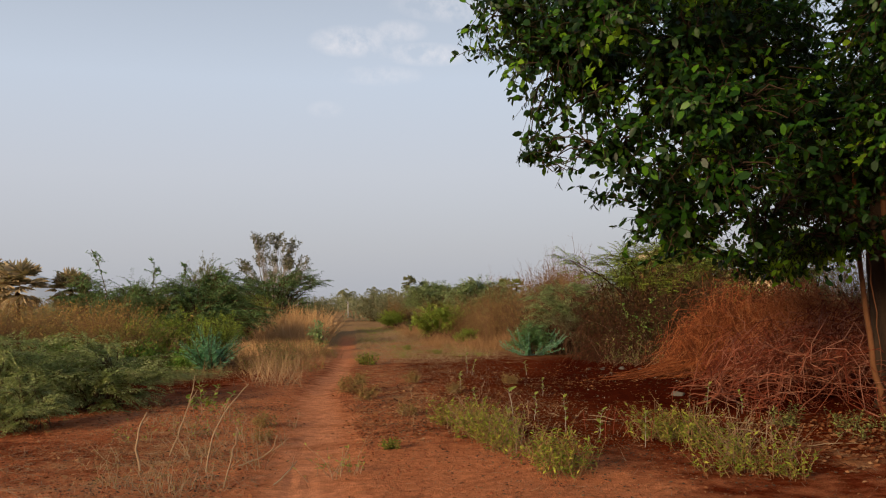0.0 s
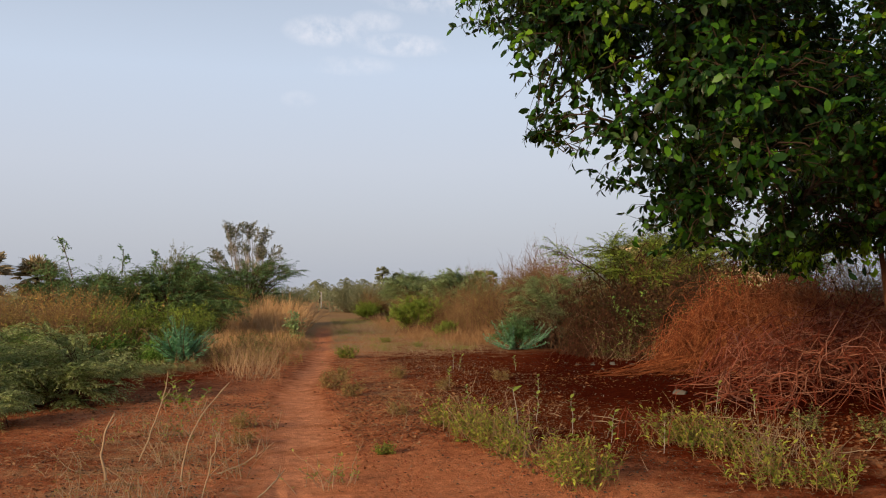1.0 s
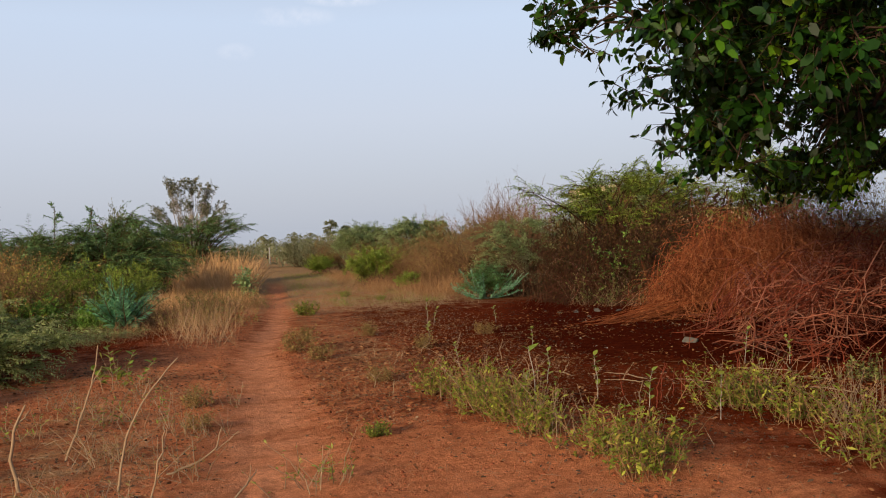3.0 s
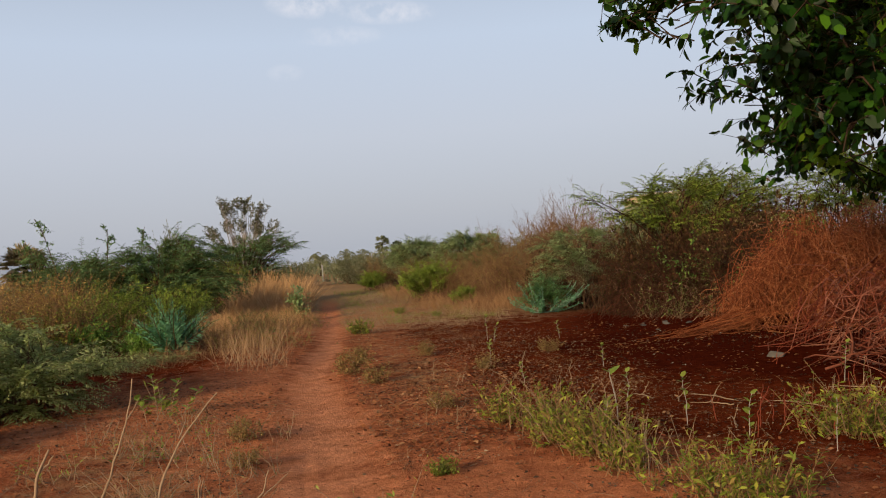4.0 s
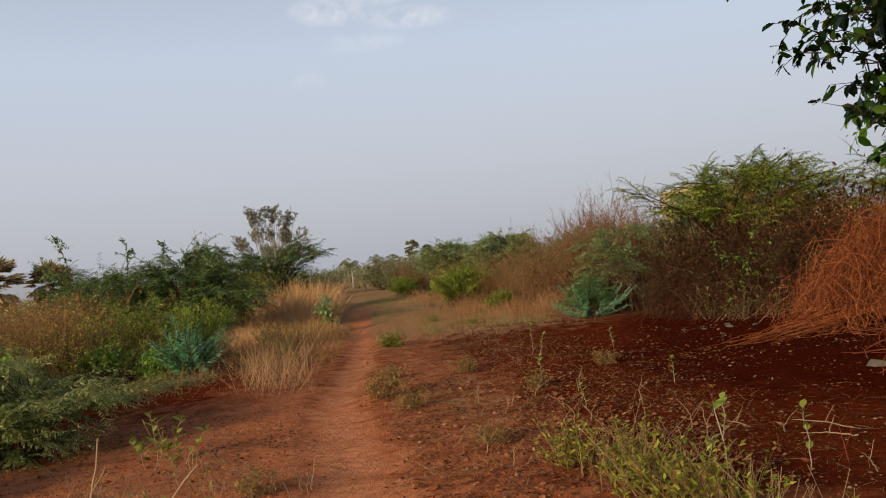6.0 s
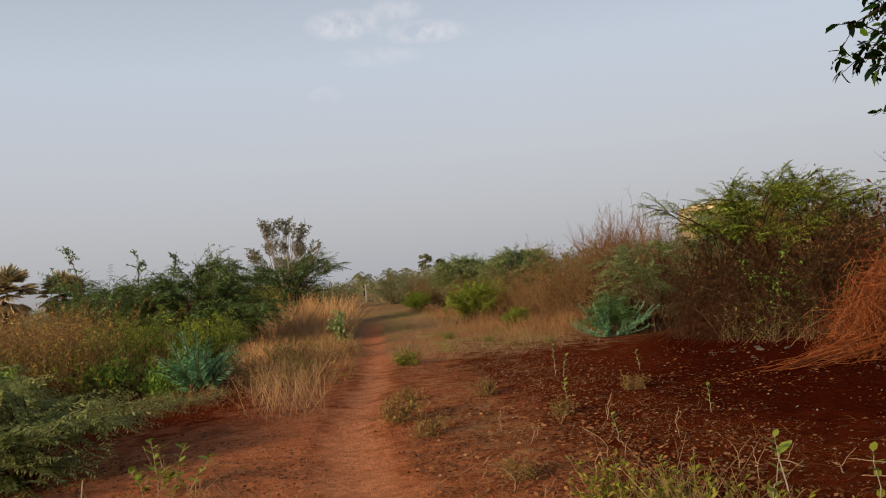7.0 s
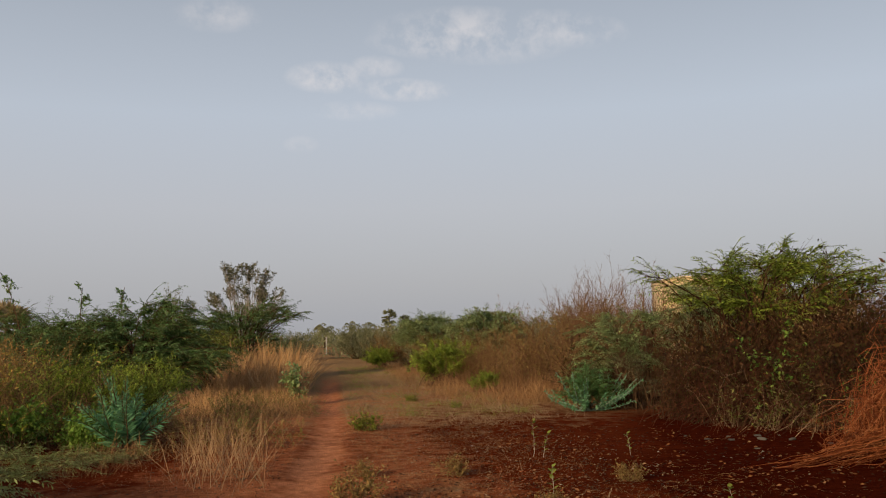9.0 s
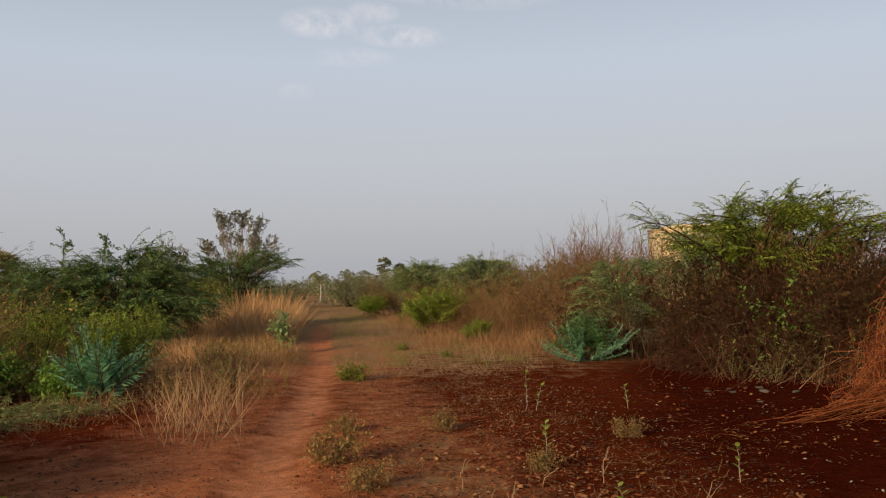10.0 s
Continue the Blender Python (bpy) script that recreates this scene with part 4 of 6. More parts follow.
w, l = plant(43, [(0, 0, 1.25, 1.7, 1.6, 1.0)], 120, 10, 0.5, 8, 0.085, SMALL_LEAF, 0.6, r0=0.02, droop=0.12, core=4, core_leaf=0.1)
shrub("leafy_bush", -3.6, 39.5, "rounded bush with yellow-green leaves", "bush", w, l, TWIG, FEATHER_YELLOW, "leafy bushes")


def long_shoot(x, y, h, lean, seed):
    """One tall bare shoot that ends in a tuft of leafy sprays."""
    g = np.random.default_rng(seed)
    ob = thing("thorn_shoot", x, y, "tall bare thorn shoot tipped with a leaf tuft", "shoot", "thorn shoots")
    tip = np.array([[lean, 0.1, h]])
    st = wiggle(bezier(np.array([[0, 0, -0.05]]), np.array([[lean * 0.15, 0.0, h * 0.6]]), tip, 10), 0.05, g)
    part("stem", [tubes(st, taper(1, 10, 0.022, 0.008), 6)], TWIG, ob)
    n = 11
    s = 6.6 + 2.3 * np.arange(n) / n
    j = s.astype(int)
    root = st[0, j] + (st[0, j + 1] - st[0, j]) * (s - j)[:, None]
    way = unit(unit(st[0, 9] - st[0, 6]) * 0.5 + rand_dirs(g, n, 0.2))
    sp = wiggle(bezier(root, root + way * 0.2, root + way * (0.26 + 0.2 * g.random(n))[:, None] - [0, 0, 0.05], 5), 0.03, g)
    part("twig_growth", [tubes(sp, taper(n, 5, 0.006, 0.003), 3)], TWIG, ob, kind="stuff")
    m = 18
    i = np.repeat(np.arange(n), m)
    s = g.random(n * m) * 3.99
    j = s.astype(int)
    lp = sp[i, j] + (sp[i, j + 1] - sp[i, j]) * (s - j)[:, None]
    part("foliage", scatter(SMALL_LEAF, lp, rand_dirs(g, n * m, 0.1), rand_dirs(g, n * m, 0.6), 0.11 * (0.6 + 0.6 * g.random(n * m)), 0.6), FEATHER_DARK, ob, kind="stuff")


for i, (x, y, h, lean) in enumerate([(-8.2, 34.0, 3.85, -0.9), (-6.9, 33.6, 3.4, 0.1), (-5.7, 33.2, 3.3, 0.25), (-9.4, 35.2, 3.2, -0.4)]):
    long_shoot(x, y, h, lean, 47 + i)

# the thicket beyond the heaps
w, l = feather_bush(51, [(0.3, 0, 2.45, 1.8, 1.3, 0.6), (-1.2, -0.2, 2.75, 0.8, 0.8, 0.13), (2.0, 0.2, 2.75, 1.5, 1.2, 0.55), (-2.2, -0.2, 2.62, 0.5, 0.6, 0.12)], 54, 9, 0.8, 11, 0.12, 0.36, root=0.5, r0=0.028, up=0.14, arch=0.15, sag=0.16, start=0.55, shoots=50, shoot_len=0.7, out=0.8)
crest = shrub("thorn_bush", 8.5, 22.0, "large thorn bush with green sprays over a brown tangle", "bush", w, l, TWIG_DARK, BRIGHT_LEAF, "tall thorn bushes", 0)
place(crest, 12.4, 21.0, 35, 0.95, 1.08)
place(crest, 12.0, 25.5, 190, 1.0, 1.05)
w, l = feather_bush(58, [(0, 0, 1.5, 1.3, 1.1, 0.8)], 46, 10, 0.6, 10, 0.1, 0.36, r0=0.018, up=0.15, sag=0.18)
dull = shrub("thorn_bush", 7.3, 25.6, "thin dull green thorn bush against the thicket", "bush", w, l, TWIG, FEATHER_GREEN, "tall thorn bushes")
# Near-black leaves and twigs here carry the thicket's shade in their colour.
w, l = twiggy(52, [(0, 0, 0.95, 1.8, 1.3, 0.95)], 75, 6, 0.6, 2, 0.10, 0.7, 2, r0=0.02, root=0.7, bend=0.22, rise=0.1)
tangle = shrub("dry_shrub", 8.5, 20.9, "tangled brown shrub darkened to look shaded, with dry leaves and bare stems", "shrub", w, l, TWIG_DARK, THICKET_SHADE_LEAF, "dry shrubs")
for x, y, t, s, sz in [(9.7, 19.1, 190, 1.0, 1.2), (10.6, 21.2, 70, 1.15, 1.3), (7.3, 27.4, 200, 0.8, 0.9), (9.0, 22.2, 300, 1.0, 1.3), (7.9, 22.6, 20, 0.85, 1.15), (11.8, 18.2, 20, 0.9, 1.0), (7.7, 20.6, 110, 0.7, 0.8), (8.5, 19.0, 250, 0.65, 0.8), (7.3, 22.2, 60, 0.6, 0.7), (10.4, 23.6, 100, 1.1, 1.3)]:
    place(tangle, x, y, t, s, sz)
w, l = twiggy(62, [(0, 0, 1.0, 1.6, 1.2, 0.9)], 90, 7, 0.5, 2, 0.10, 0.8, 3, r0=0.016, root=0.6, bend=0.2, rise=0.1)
shade = shrub("dry_shrub", 9.4, 21.6, "leafy undergrowth coloured near-black as thicket shade", "shrub", w, l, TWIG_DARK, THICKET_SHADE_LEAF, "dry shrubs")
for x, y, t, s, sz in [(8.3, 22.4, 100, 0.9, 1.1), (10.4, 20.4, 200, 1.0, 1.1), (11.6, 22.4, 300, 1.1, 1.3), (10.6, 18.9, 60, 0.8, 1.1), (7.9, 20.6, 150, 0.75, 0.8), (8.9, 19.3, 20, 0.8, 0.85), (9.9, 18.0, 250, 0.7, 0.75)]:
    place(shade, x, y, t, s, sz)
w, l = plant(59, [(0, 0, 0.75, 1.3, 1.0, 0.75)], 60, 4, 0.45, 2, 0.05, SMALL_LEAF, root=0.9, r0=0.008, droop=0.35, bend=0.3, up=0.0, core=0)
vines = shrub("dry_shrub", 7.7, 19.7, "thin bare stems drooping from the thicket", "shrub", w, l, TWIG_RED, THICKET_SHADE_LEAF, "dry shrubs")
place(vines, 8.8, 18.1, 140, 0.9)
place(vines, 7.2, 21.1, 250, 0.85)
w, l = plant(63, [(0, 0, 0.95, 0.75, 0.6, 0.75)], 26, 5, 0.34, 5, 0.075, LEAF, root=0.4, r0=0.008, droop=0.2, bend=0.15, up=0.2, core=0)
creeper = shrub("climbing_vine", 8.0, 19.9, "leafy green creeper in the dark thicket", "vine", w, l, TWIG, FRESH_LEAF, "vines")
for x, y, t, s, sz in [(9.7, 18.6, 120, 0.7, 1.2), (8.8, 18.7, 160, 0.8, 0.7)]:
    place(creeper, x, y, t, s, sz)
w, l = plant(64, [(0, 0, 0.8, 1.2, 0.8, 0.75)], 16, 2, 0.4, 0, root=0.9, r0=0.009, droop=0.3, bend=0.3, up=0.0)
strands = shrub("dry_shrub", 8.2, 19.1, "few pale dead vine stems looping over the thicket", "shrub", w, l, STRAW, None, "dry shrubs")
for x, y, t in [(9.6, 17.9, 160), (7.5, 20.0, 40), (8.9, 18.4, 260)]:
    place(strands, x, y, t, 0.9, 0.9)
w, l = feather_bush(60, [(0, 0, 1.35, 0.5, 0.4, 0.85)], 22, 8, 0.45, 10, 0.09, 0.4, r0=0.01, up=0.1, sag=0.35, start=0.3)
vine = shrub("climbing_vine", 10.0, 18.9, "bright green vine hanging over the dry thicket", "vine", w, l, TWIG, FEATHER_YELLOW, "vines")
place(vine, 8.4, 19.6, 70, 0.6)
w, l = twiggy(53, [(0, 0, 1.4, 1.6, 1.4, 1.2)], 85, 8, 0.58, 3, 0.06, 0.55, 2, r0=0.012, root=0.5, bend=0.1, rise=0.7)
brown = shrub("dry_shrub", 6.7, 30.8, "bushy brown shrub with drying leaves", "shrub", w, l, TWIG_TAN, BROWN_LEAF, "dry shrubs")
for x, y, t, s, sz in [(8.5, 29.0, 80, 1.0, 0.9), (11.2, 22.0, 30, 1.1, 1.1), (9.3, 21.8, 140, 0.95, 1.12), (8.3, 22.6, 250, 0.8, 0.8), (7.2, 34.6, 130, 0.95, 0.9), (9.6, 33, 20, 1.1, 1.15), (11.5, 30.5, 220, 1.2, 1.25), (10.5, 37.5, 60, 1.2, 1.25), (6.6, 40.5, 310, 0.9, 0.85), (6.9, 28.2, 20, 0.6, 0.6), (5.9, 33.0, 200, 0.6, 0.55), (5.6, 36.6, 100, 0.7, 0.65), (5.7, 46.0, 10, 1.0, 0.8), (4.9, 58.0, 150, 1.2, 0.9), (-6.3, 25.5, 40, 0.9, 0.66), (-8.6, 24, 140, 1.0, 0.68), (-8.8, 28, 240, 1.2, 0.76), (-11.5, 26.5, 20, 1.2, 0.95), (-14, 30, 90, 1.5, 1.3), (-11, 22, 300, 1.1, 0.75), (-5.0, 21.4, 15, 0.6, 0.5), (-7.9, 21.6, 200, 0.8, 0.6), (-7.4, 26.3, 330, 0.9, 0.68), (-9.6, 20.6, 20, 0.9, 0.65), (-8.2, 19.6, 60, 0.9, 0.95), (11.6, 17.9, 50, 1.0, 0.95), (13.0, 19.6, 200, 1.2, 1.2), (13.4, 16.2, 140, 1.1, 1.0), (13.6, 12.2, 230, 1.0, 0.9), (15.0, 12.6, 310, 1.2, 1.05), (15.6, 15.4, 80, 1.2, 1.1), (17.0, 9.6, 170, 1.2, 1.1), (14.6, 19.2, 260, 1.2, 1.2)]:
    place(brown, x, y, t, s, sz)
w, l = plant(54, [(0, 0, 1.2, 1.7, 1.5, 1.1)], 80, 7, 0.5, 8, 0.10, SMALL_LEAF, 0.7, r0=0.016, droop=0.05, up=0.6, sprays=24, spray_len=0.8, spray_up=1.0, core=4, core_leaf=0.1)
olive = shrub("leafy_bush", 5.9, 50.0, "dusty olive-green roadside bush", "bush", w, l, TWIG, DUST_HAZE, "leafy bushes")
for x, y, t, s, sz in [(8.6, 44, 100, 1.1, 1.0), (9.5, 52, 30, 1.3, 1.15), (6.2, 61, 200, 1.2, 1.0), (7.5, 72, 120, 1.5, 1.1), (4.6, 70, 20, 1.3, 1.05), (4.2, 82, 240, 1.4, 1.1), (-7.5, 52, 60, 1.3, 0.95), (12.5, 46, 250, 1.3, 1.2), (-8, 70, 10, 1.5, 1.1), (15, 58, 170, 1.5, 1.35), (-1.8, 66, 140, 1.1, 0.8), (-1.2, 84, 80, 1.5, 1.0), (9.6, 26.6, 15, 0.95, 0.85), (12.8, 15.6, 160, 0.8, 0.9), (19.0, 8.0, 20, 1.4, 1.2), (-13.7, 104.7, 15, 1.9, 3.0)]:
    place(olive, x, y, t, s, sz)
w, l = feather_bush(55, [(0, 0, 0.85, 1.3, 1.1, 0.6)], 70, 9, 0.5, 9, 0.11, 0.5, root=0.5, r0=0.012, up=0.6, arch=0.0, sag=0.02, start=0.3, out=0.3)
bright = shrub("leafy_bush", 4.6, 37.0, "bright yellow-green leafy bush beside the path", "bush", w, l, TWIG, BRIGHT_LEAF, "leafy bushes")
place(bright, 5.0, 31.6, 50, 0.42)
place(bright, 5.2, 40.5, 200, 0.8)
place(bright, 3.9, 56, 120, 0.8)
w, l = twiggy(56, [(0, 0, 2.2, 1.6, 1.4, 1.7)], 90, 9, 0.8, 3, r0=0.02, root=0.4, bend=0.12, rise=1.2, per=0)
bare = shrub("dry_shrub", 9.6, 35.4, "leafless tan shrub with a crown of fine twigs", "shrub", w, l, TWIG_TAN, None, "dry shrubs")
w, l = feather_bush(57, [(0, 0, 1.9, 1.8, 1.6, 0.8)], 70, 11, 0.8, 7, 0.17, 0.42, r0=0.028, up=0.15, sag=0.2, shoots=22, shoot_len=0.8)
green_far = shrub("thorn_bush", 7.6, 43.5, "green thorn bush with feathery tips", "bush", w, l, TWIG, FEATHER_GREEN, "tall thorn bushes")
place(bare, 8.3, 31.6, 140, 0.8, 0.75)
place(bare, 8.3, 27.0, 60, 0.75, 0.8)
place(bare, 8.9, 45.0, 220, 0.8)
place(green_far, 5.9, 48.0, 110, 1.0)
place(green_far, 15.5, 37, 70, 1.35)
place(green_far, 11.2, 28.6, 200, 1.05)
place(green_far, 6.4, 56, 170, 1.0)


# grey-green shrub with level pale stems
def build_level_shrub():
    g = np.random.default_rng(61)
    ob = thing("spiky_shrub", 5.95, 24.7, "blue-green shrub with pale level stems fanning from its foot", "shrub")
    n = 34
    a = g.random(n) * 2 * np.pi
    out = np.c_[np.cos(a), np.sin(a)] * (0.5 + 0.65 * g.random(n))[:, None]
    rise = 0.26 + 0.6 * g.random(n)
    base = np.c_[g.normal(0, 0.12, (n, 2)), np.full(n, -0.02)]
    tip = np.c_[out, rise]
    p = wiggle(bezier(base, np.c_[out * 0.62, rise * 0.22], tip, 8), 0.05, g)
    p[:, :, 2] = np.maximum(p[:, :, 2], 0.02)
    part("branchwork", [tubes(p, taper(n, 8, 0.009, 0.005), 4)], STEM_PALE, ob, "pale grey-green stems", "stuff")
    m = 80
    i = np.repeat(np.arange(n), m)
    s = 2.0 + g.random(n * m) * 4.9
    j = s.astype(int)
    lp = p[i, j] + (p[i, j + 1] - p[i, j]) * (s - j)[:, None]
    part("leaf_growth", scatter(SMALL_LEAF, lp, rand_dirs(g, n * m, 0.2), rand_dirs(g, n * m, 0.5), 0.07 * (0.5 + 0.8 * g.random(n * m)), 0.5), BLUE_GREEN, ob, "small blue-green leaves along the stems", "stuff")
    w, l = feather_bush(65, [(0, 0, 0.5, 0.55, 0.5, 0.36)], 40, 9, 0.4, 11, 0.07, 0.42, root=0.12, r0=0.008, up=0.25, sag=0.05, start=0.3)
    part("twig_growth", w, TWIG, ob, kind="stuff")
    part("foliage", l, SPIKY_LEAF, ob, kind="stuff")


build_level_shrub()
w, l = feather_bush(66, [(0, 0, 0.75, 1.0, 0.8, 0.5)], 34, 8, 0.5, 8, 0.06, 0.4, root=0.2, r0=0.012, up=0.15, sag=0.08, start=0.35)
shrub("thorn_shrub", 7.0, 25.0, "thin grey thorn shrub with dusty sprays", "shrub", w, l, TWIG, DUST_HAZE, FEATHER)


# ---- heaps of cut brush ----
def brush_heap(name, x, y, label, n, lumps, r, mat, seed, thick, thick_mat, reach=1.0, swirl=0.5, thick_len=1.0, power=0.6, tails=(), loops=0):
    """Cut brush piled in lumps of (x, y, radius, height): strands draped over the pile, forked branches, trailing ends."""
    g = np.random.default_rng(seed)
    ob = thing(name, x, y, label, "brush heap")
    lumps = np.array(lumps, float)
    mid = (lumps[:, :2] * lumps[:, 2:3]).sum(0) / lumps[:, 2].sum()

    def profile(p):
        d2 = ((p[..., None, :2] - lumps[:, :2]) ** 2).sum(-1) / lumps[:, 2] ** 2
        rough = 1 + 0.2 * np.sin(3.1 * p[..., 0] + seed) * np.sin(3.7 * p[..., 1]) + 0.13 * np.sin(7.1 * p[..., 0] + 5.3 * p[..., 1])
        return (lumps[:, 3] * np.clip(1 - d2, 0, 1) ** power).max(-1) * rough

    def seat(count, spread):
        k = g.choice(len(lumps), count, p=lumps[:, 2] ** 2 / (lumps[:, 2] ** 2).sum())
        a = g.random(count) * 2 * np.pi
        return lumps[k, :2] + np.c_[np.cos(a), np.sin(a)] * (np.sqrt(g.random(count)) * lumps[k, 2] * spread)[:, None]

    def drape(count, c, turn, length, depth, lift, k=8):
        """Polylines through c that follow the pile's surface at a depth, curling as they go."""
        s = np.linspace(-0.5, 0.5, k)[None]
        curl = g.normal(0, 1.3, count)[:, None]
        a = turn[:, None] + curl * s * 2
        step = np.stack([np.cos(a), np.sin(a)], -1) * (length[:, None, None] / k)
        xy = np.cumsum(step, axis=1)
        xy = xy - xy[:, k // 2 : k // 2 + 1] + c[:, None]
        z = profile(xy) * (1 - depth[:, None]) + 0.03 + lift[:, None] * np.cos(np.pi * s) + 0.02
        return np.concatenate([xy, z[..., None]], -1)

    # strands lie in bundles, as the branches were cut and thrown
    bundles = max(n // 22, 1)
    hub = seat(bundles, 1.0)
    fall = np.arctan2(hub[:, 1] - mid[1], hub[:, 0] - mid[0])
    aim = fall + swirl * g.normal(0, 1, bundles) + 0.35 * np.sin(1.7 * hub[:, 0] + 2.1 * hub[:, 1])
    deep = g.random(bundles) ** 1.4
    k = g.integers(0, bundles, n)
    c = hub[k] + g.normal(0, 0.12, (n, 2))
    depth = np.clip(0.7 * deep[k] + g.normal(0, 0.08, n), 0, 0.9)
    ln = reach * (0.5 + 0.9 * g.random(n))
    line = drape(n, c, aim[k] + g.normal(0, 0.35, n), ln, depth, 0.02 + 0.34 * g.random(n) ** 3 * (1 - deep[k]))
    line = wiggle(line, 0.27, g)
    line[:, :, 2] = np.maximum(line[:, :, 2], 0.008)
    part("brushwood", [tubes(line, taper(n, 8, r * (0.5 + 1.0 * g.random(n)), r * 0.35), 3)], mat, ob, kind="stuff")
    if loops:
        c = seat(loops, 0.85)
        line = wiggle(drape(loops, c, g.random(loops) * 6.3, 0.7 + 1.4 * g.random(loops), np.zeros(loops), 0.08 + 0.6 * g.random(loops) ** 1.6 * min(1.0, lumps[0, 3])), 0.3, g)
        line[:, :, 2] = np.maximum(line[:, :, 2], 0.01)
        part("loose_brushwood", [tubes(line, taper(loops, 8, r * 1.2, r * 0.4), 3)], mat, ob, kind="stuff")
    c = seat(thick, 0.9)
    aim = g.normal(0, 0.75, thick) + np.pi * (g.random(thick) < 0.5)
    for i in range(thick):
        ln = thick_len * (0.8 + 0.9 * g.random())
        q = wiggle(drape(1, c[i : i + 1], aim[i : i + 1], np.array([ln]), np.array([0.45 * g.random() ** 1.5]), np.array([0.05 + 0.12 * g.random()]), 9), 0.13, g)
        q[:, :, 2] = np.maximum(q[:, :, 2], 0.015)
        rr = r * (1.0 + 1.6 * g.random() ** 2)
        tubes_ = [tubes(q, taper(1, 9, rr, rr * 0.35), 5)]
        for at in (3, 5, 6):
            o = q[:, at]
            way = unit(q[:, at + 1] - q[:, at] + g.normal(0, 0.55, (1, 3)) * [1, 1, 0.6])
            f2 = wiggle(bezier(o, o + way * ln * 0.2 + [0, 0, 0.04], o + way * ln * (0.3 + 0.2 * g.random()), 6), 0.05, g)
            f2[0, :, 2] = np.clip(f2[0, :, 2], 0.012, profile(f2[0]) + 0.3)
            tubes_.append(tubes(f2, taper(1, 6, rr * 0.55, rr * 0.2), 4))
        part("branch", tubes_, thick_mat, ob)
    for tx, ty, count in tails:
        e = np.c_[tx + g.normal(0.15, 0.22, count), ty + g.normal(0, 0.09, count), np.full(count, 0.02)]
        s0 = np.c_[g.normal(-0.9, 0.35, count), g.normal(-0.2, 0.3, count), lumps[0, 3] * (0.2 + 0.35 * g.random(count))]
        q = wiggle(bezier(s0, (s0 + e) / 2 + np.c_[np.zeros((count, 2)), -0.1 + 0.12 * g.random(count)], e, 9), 0.06, g)
        q[:, :, 2] = np.maximum(q[:, :, 2], 0.01)
        part("trailing_brushwood", [tubes(q, taper(count, 9, r * 1.3, r * 0.5), 3)], mat, ob, kind="stuff")
    return ob


brush_heap("brush_heap", 8.6, 16.2, "heap of fine tan cut thorn twigs", 6400, [(-0.25, 0.1, 1.2, 1.0), (0.6, 0.4, 1.4, 1.2), (1.9, 0.5, 1.4, 1.2), (-0.9, 0.0, 0.75, 0.55), (0.5, -0.4, 1.0, 0.9), (3.2, 0.3, 1.3, 0.95)], 0.005, BRUSH_TAN, 71, 46, BRUSH_TAN, 0.66, 1.9, 1.3, 0.75, ((-3.1, -0.6, 36), (-2.4, -0.95, 10)), 1300)
brush_heap("brush_heap", 7.4, 10.9, "heap of red-brown cut branches beside the tree", 900, [(0.0, -0.2, 1.4, 0.75), (-1.0, 0.0, 0.8, 0.3), (1.2, 0.9, 1.4, 1.0), (0.1, -1.2, 0.9, 0.42), (0.2, 1.6, 1.2, 0.8), (2.6, 0.9, 1.4, 0.95)], 0.0078, BRUSH_RED, 72, 110, BRUSH_PALE, 0.9, 1.2, 1.6, 0.7, (), 160)


# ---- weeds and grass ----
def weed_patch(name, label, line, half, n, h, seed, leaf_mat, leaf_len=0.045, stem_mat=None, leaves=15):
    """A loose patch of leafy weeds about a line of points."""
    g = np.random.default_rng(seed)
    line = np.array(line, float)
    s = g.random(n) * (len(line) - 1)
    i = np.minimum(s.astype(int), len(line) - 2)
    hub = g.integers(0, max(n // 15, 1), n)
    s, i = s[hub], i[hub]
    c = line[i] + (line[i + 1] - line[i]) * (s - i)[:, None] + g.normal(0, half, (n, 2))[hub] + g.normal(0, 0.07 + 0.12 * half, (n, 2))
    ox, oy = line.mean(0)
    ob = thing(name, ox, oy, label, "weeds")
    z = ground_z(c[:, 0], c[:, 1]) - float(ground_z(ox, oy)) - 0.01
    base = np.c_[c[:, 0] - ox, c[:, 1] - oy, z]
    hh = h * (0.35 + 0.75 * g.random(n))
    tip = base + np.c_[g.normal(0, 0.45, (n, 2)) * hh[:, None], hh]
    st = wiggle(bezier(base, (base + tip) / 2 + g.normal(0, 0.03, (n, 3)), tip, 6), 0.03, g)
    part("stalk_growth", [tubes(st[:, [0, 2, 5]], taper(n, 3, 0.004 + 0.003 * (h > 1), 0.0018), 3)], stem_mat or TWIG, ob, kind="stuff")
    m = n * leaves
    k = np.repeat(np.arange(n), leaves)
    s = 0.6 + g.random(m) * 4.3
    j = s.astype(int)
    lp = st[k, j] + (st[k, j + 1] - st[k, j]) * (s - j)[:, None]
    lw = unit(np.c_[g.normal(0, 1, (m, 2)), 0.35 + 0.4 * g.random(m)])
    part("foliage", scatter(SMALL_LEAF, lp, lw, rand_dirs(g, m, 1.2), leaf_len * (0.4 + 1.0 * g.random(m)), 0.55), leaf_mat, ob, kind="stuff")
    return ob


weed_patch("weed_patch", "yellow-green leafy weeds in a loose patch on bare soil", [(1.58, 9.8), (1.65, 8.5), (1.85, 7.2), (2.05, 5.9)], 0.13, 420, 0.38, 81, WEED_LEAF, 0.048, STRAW_BROWN)
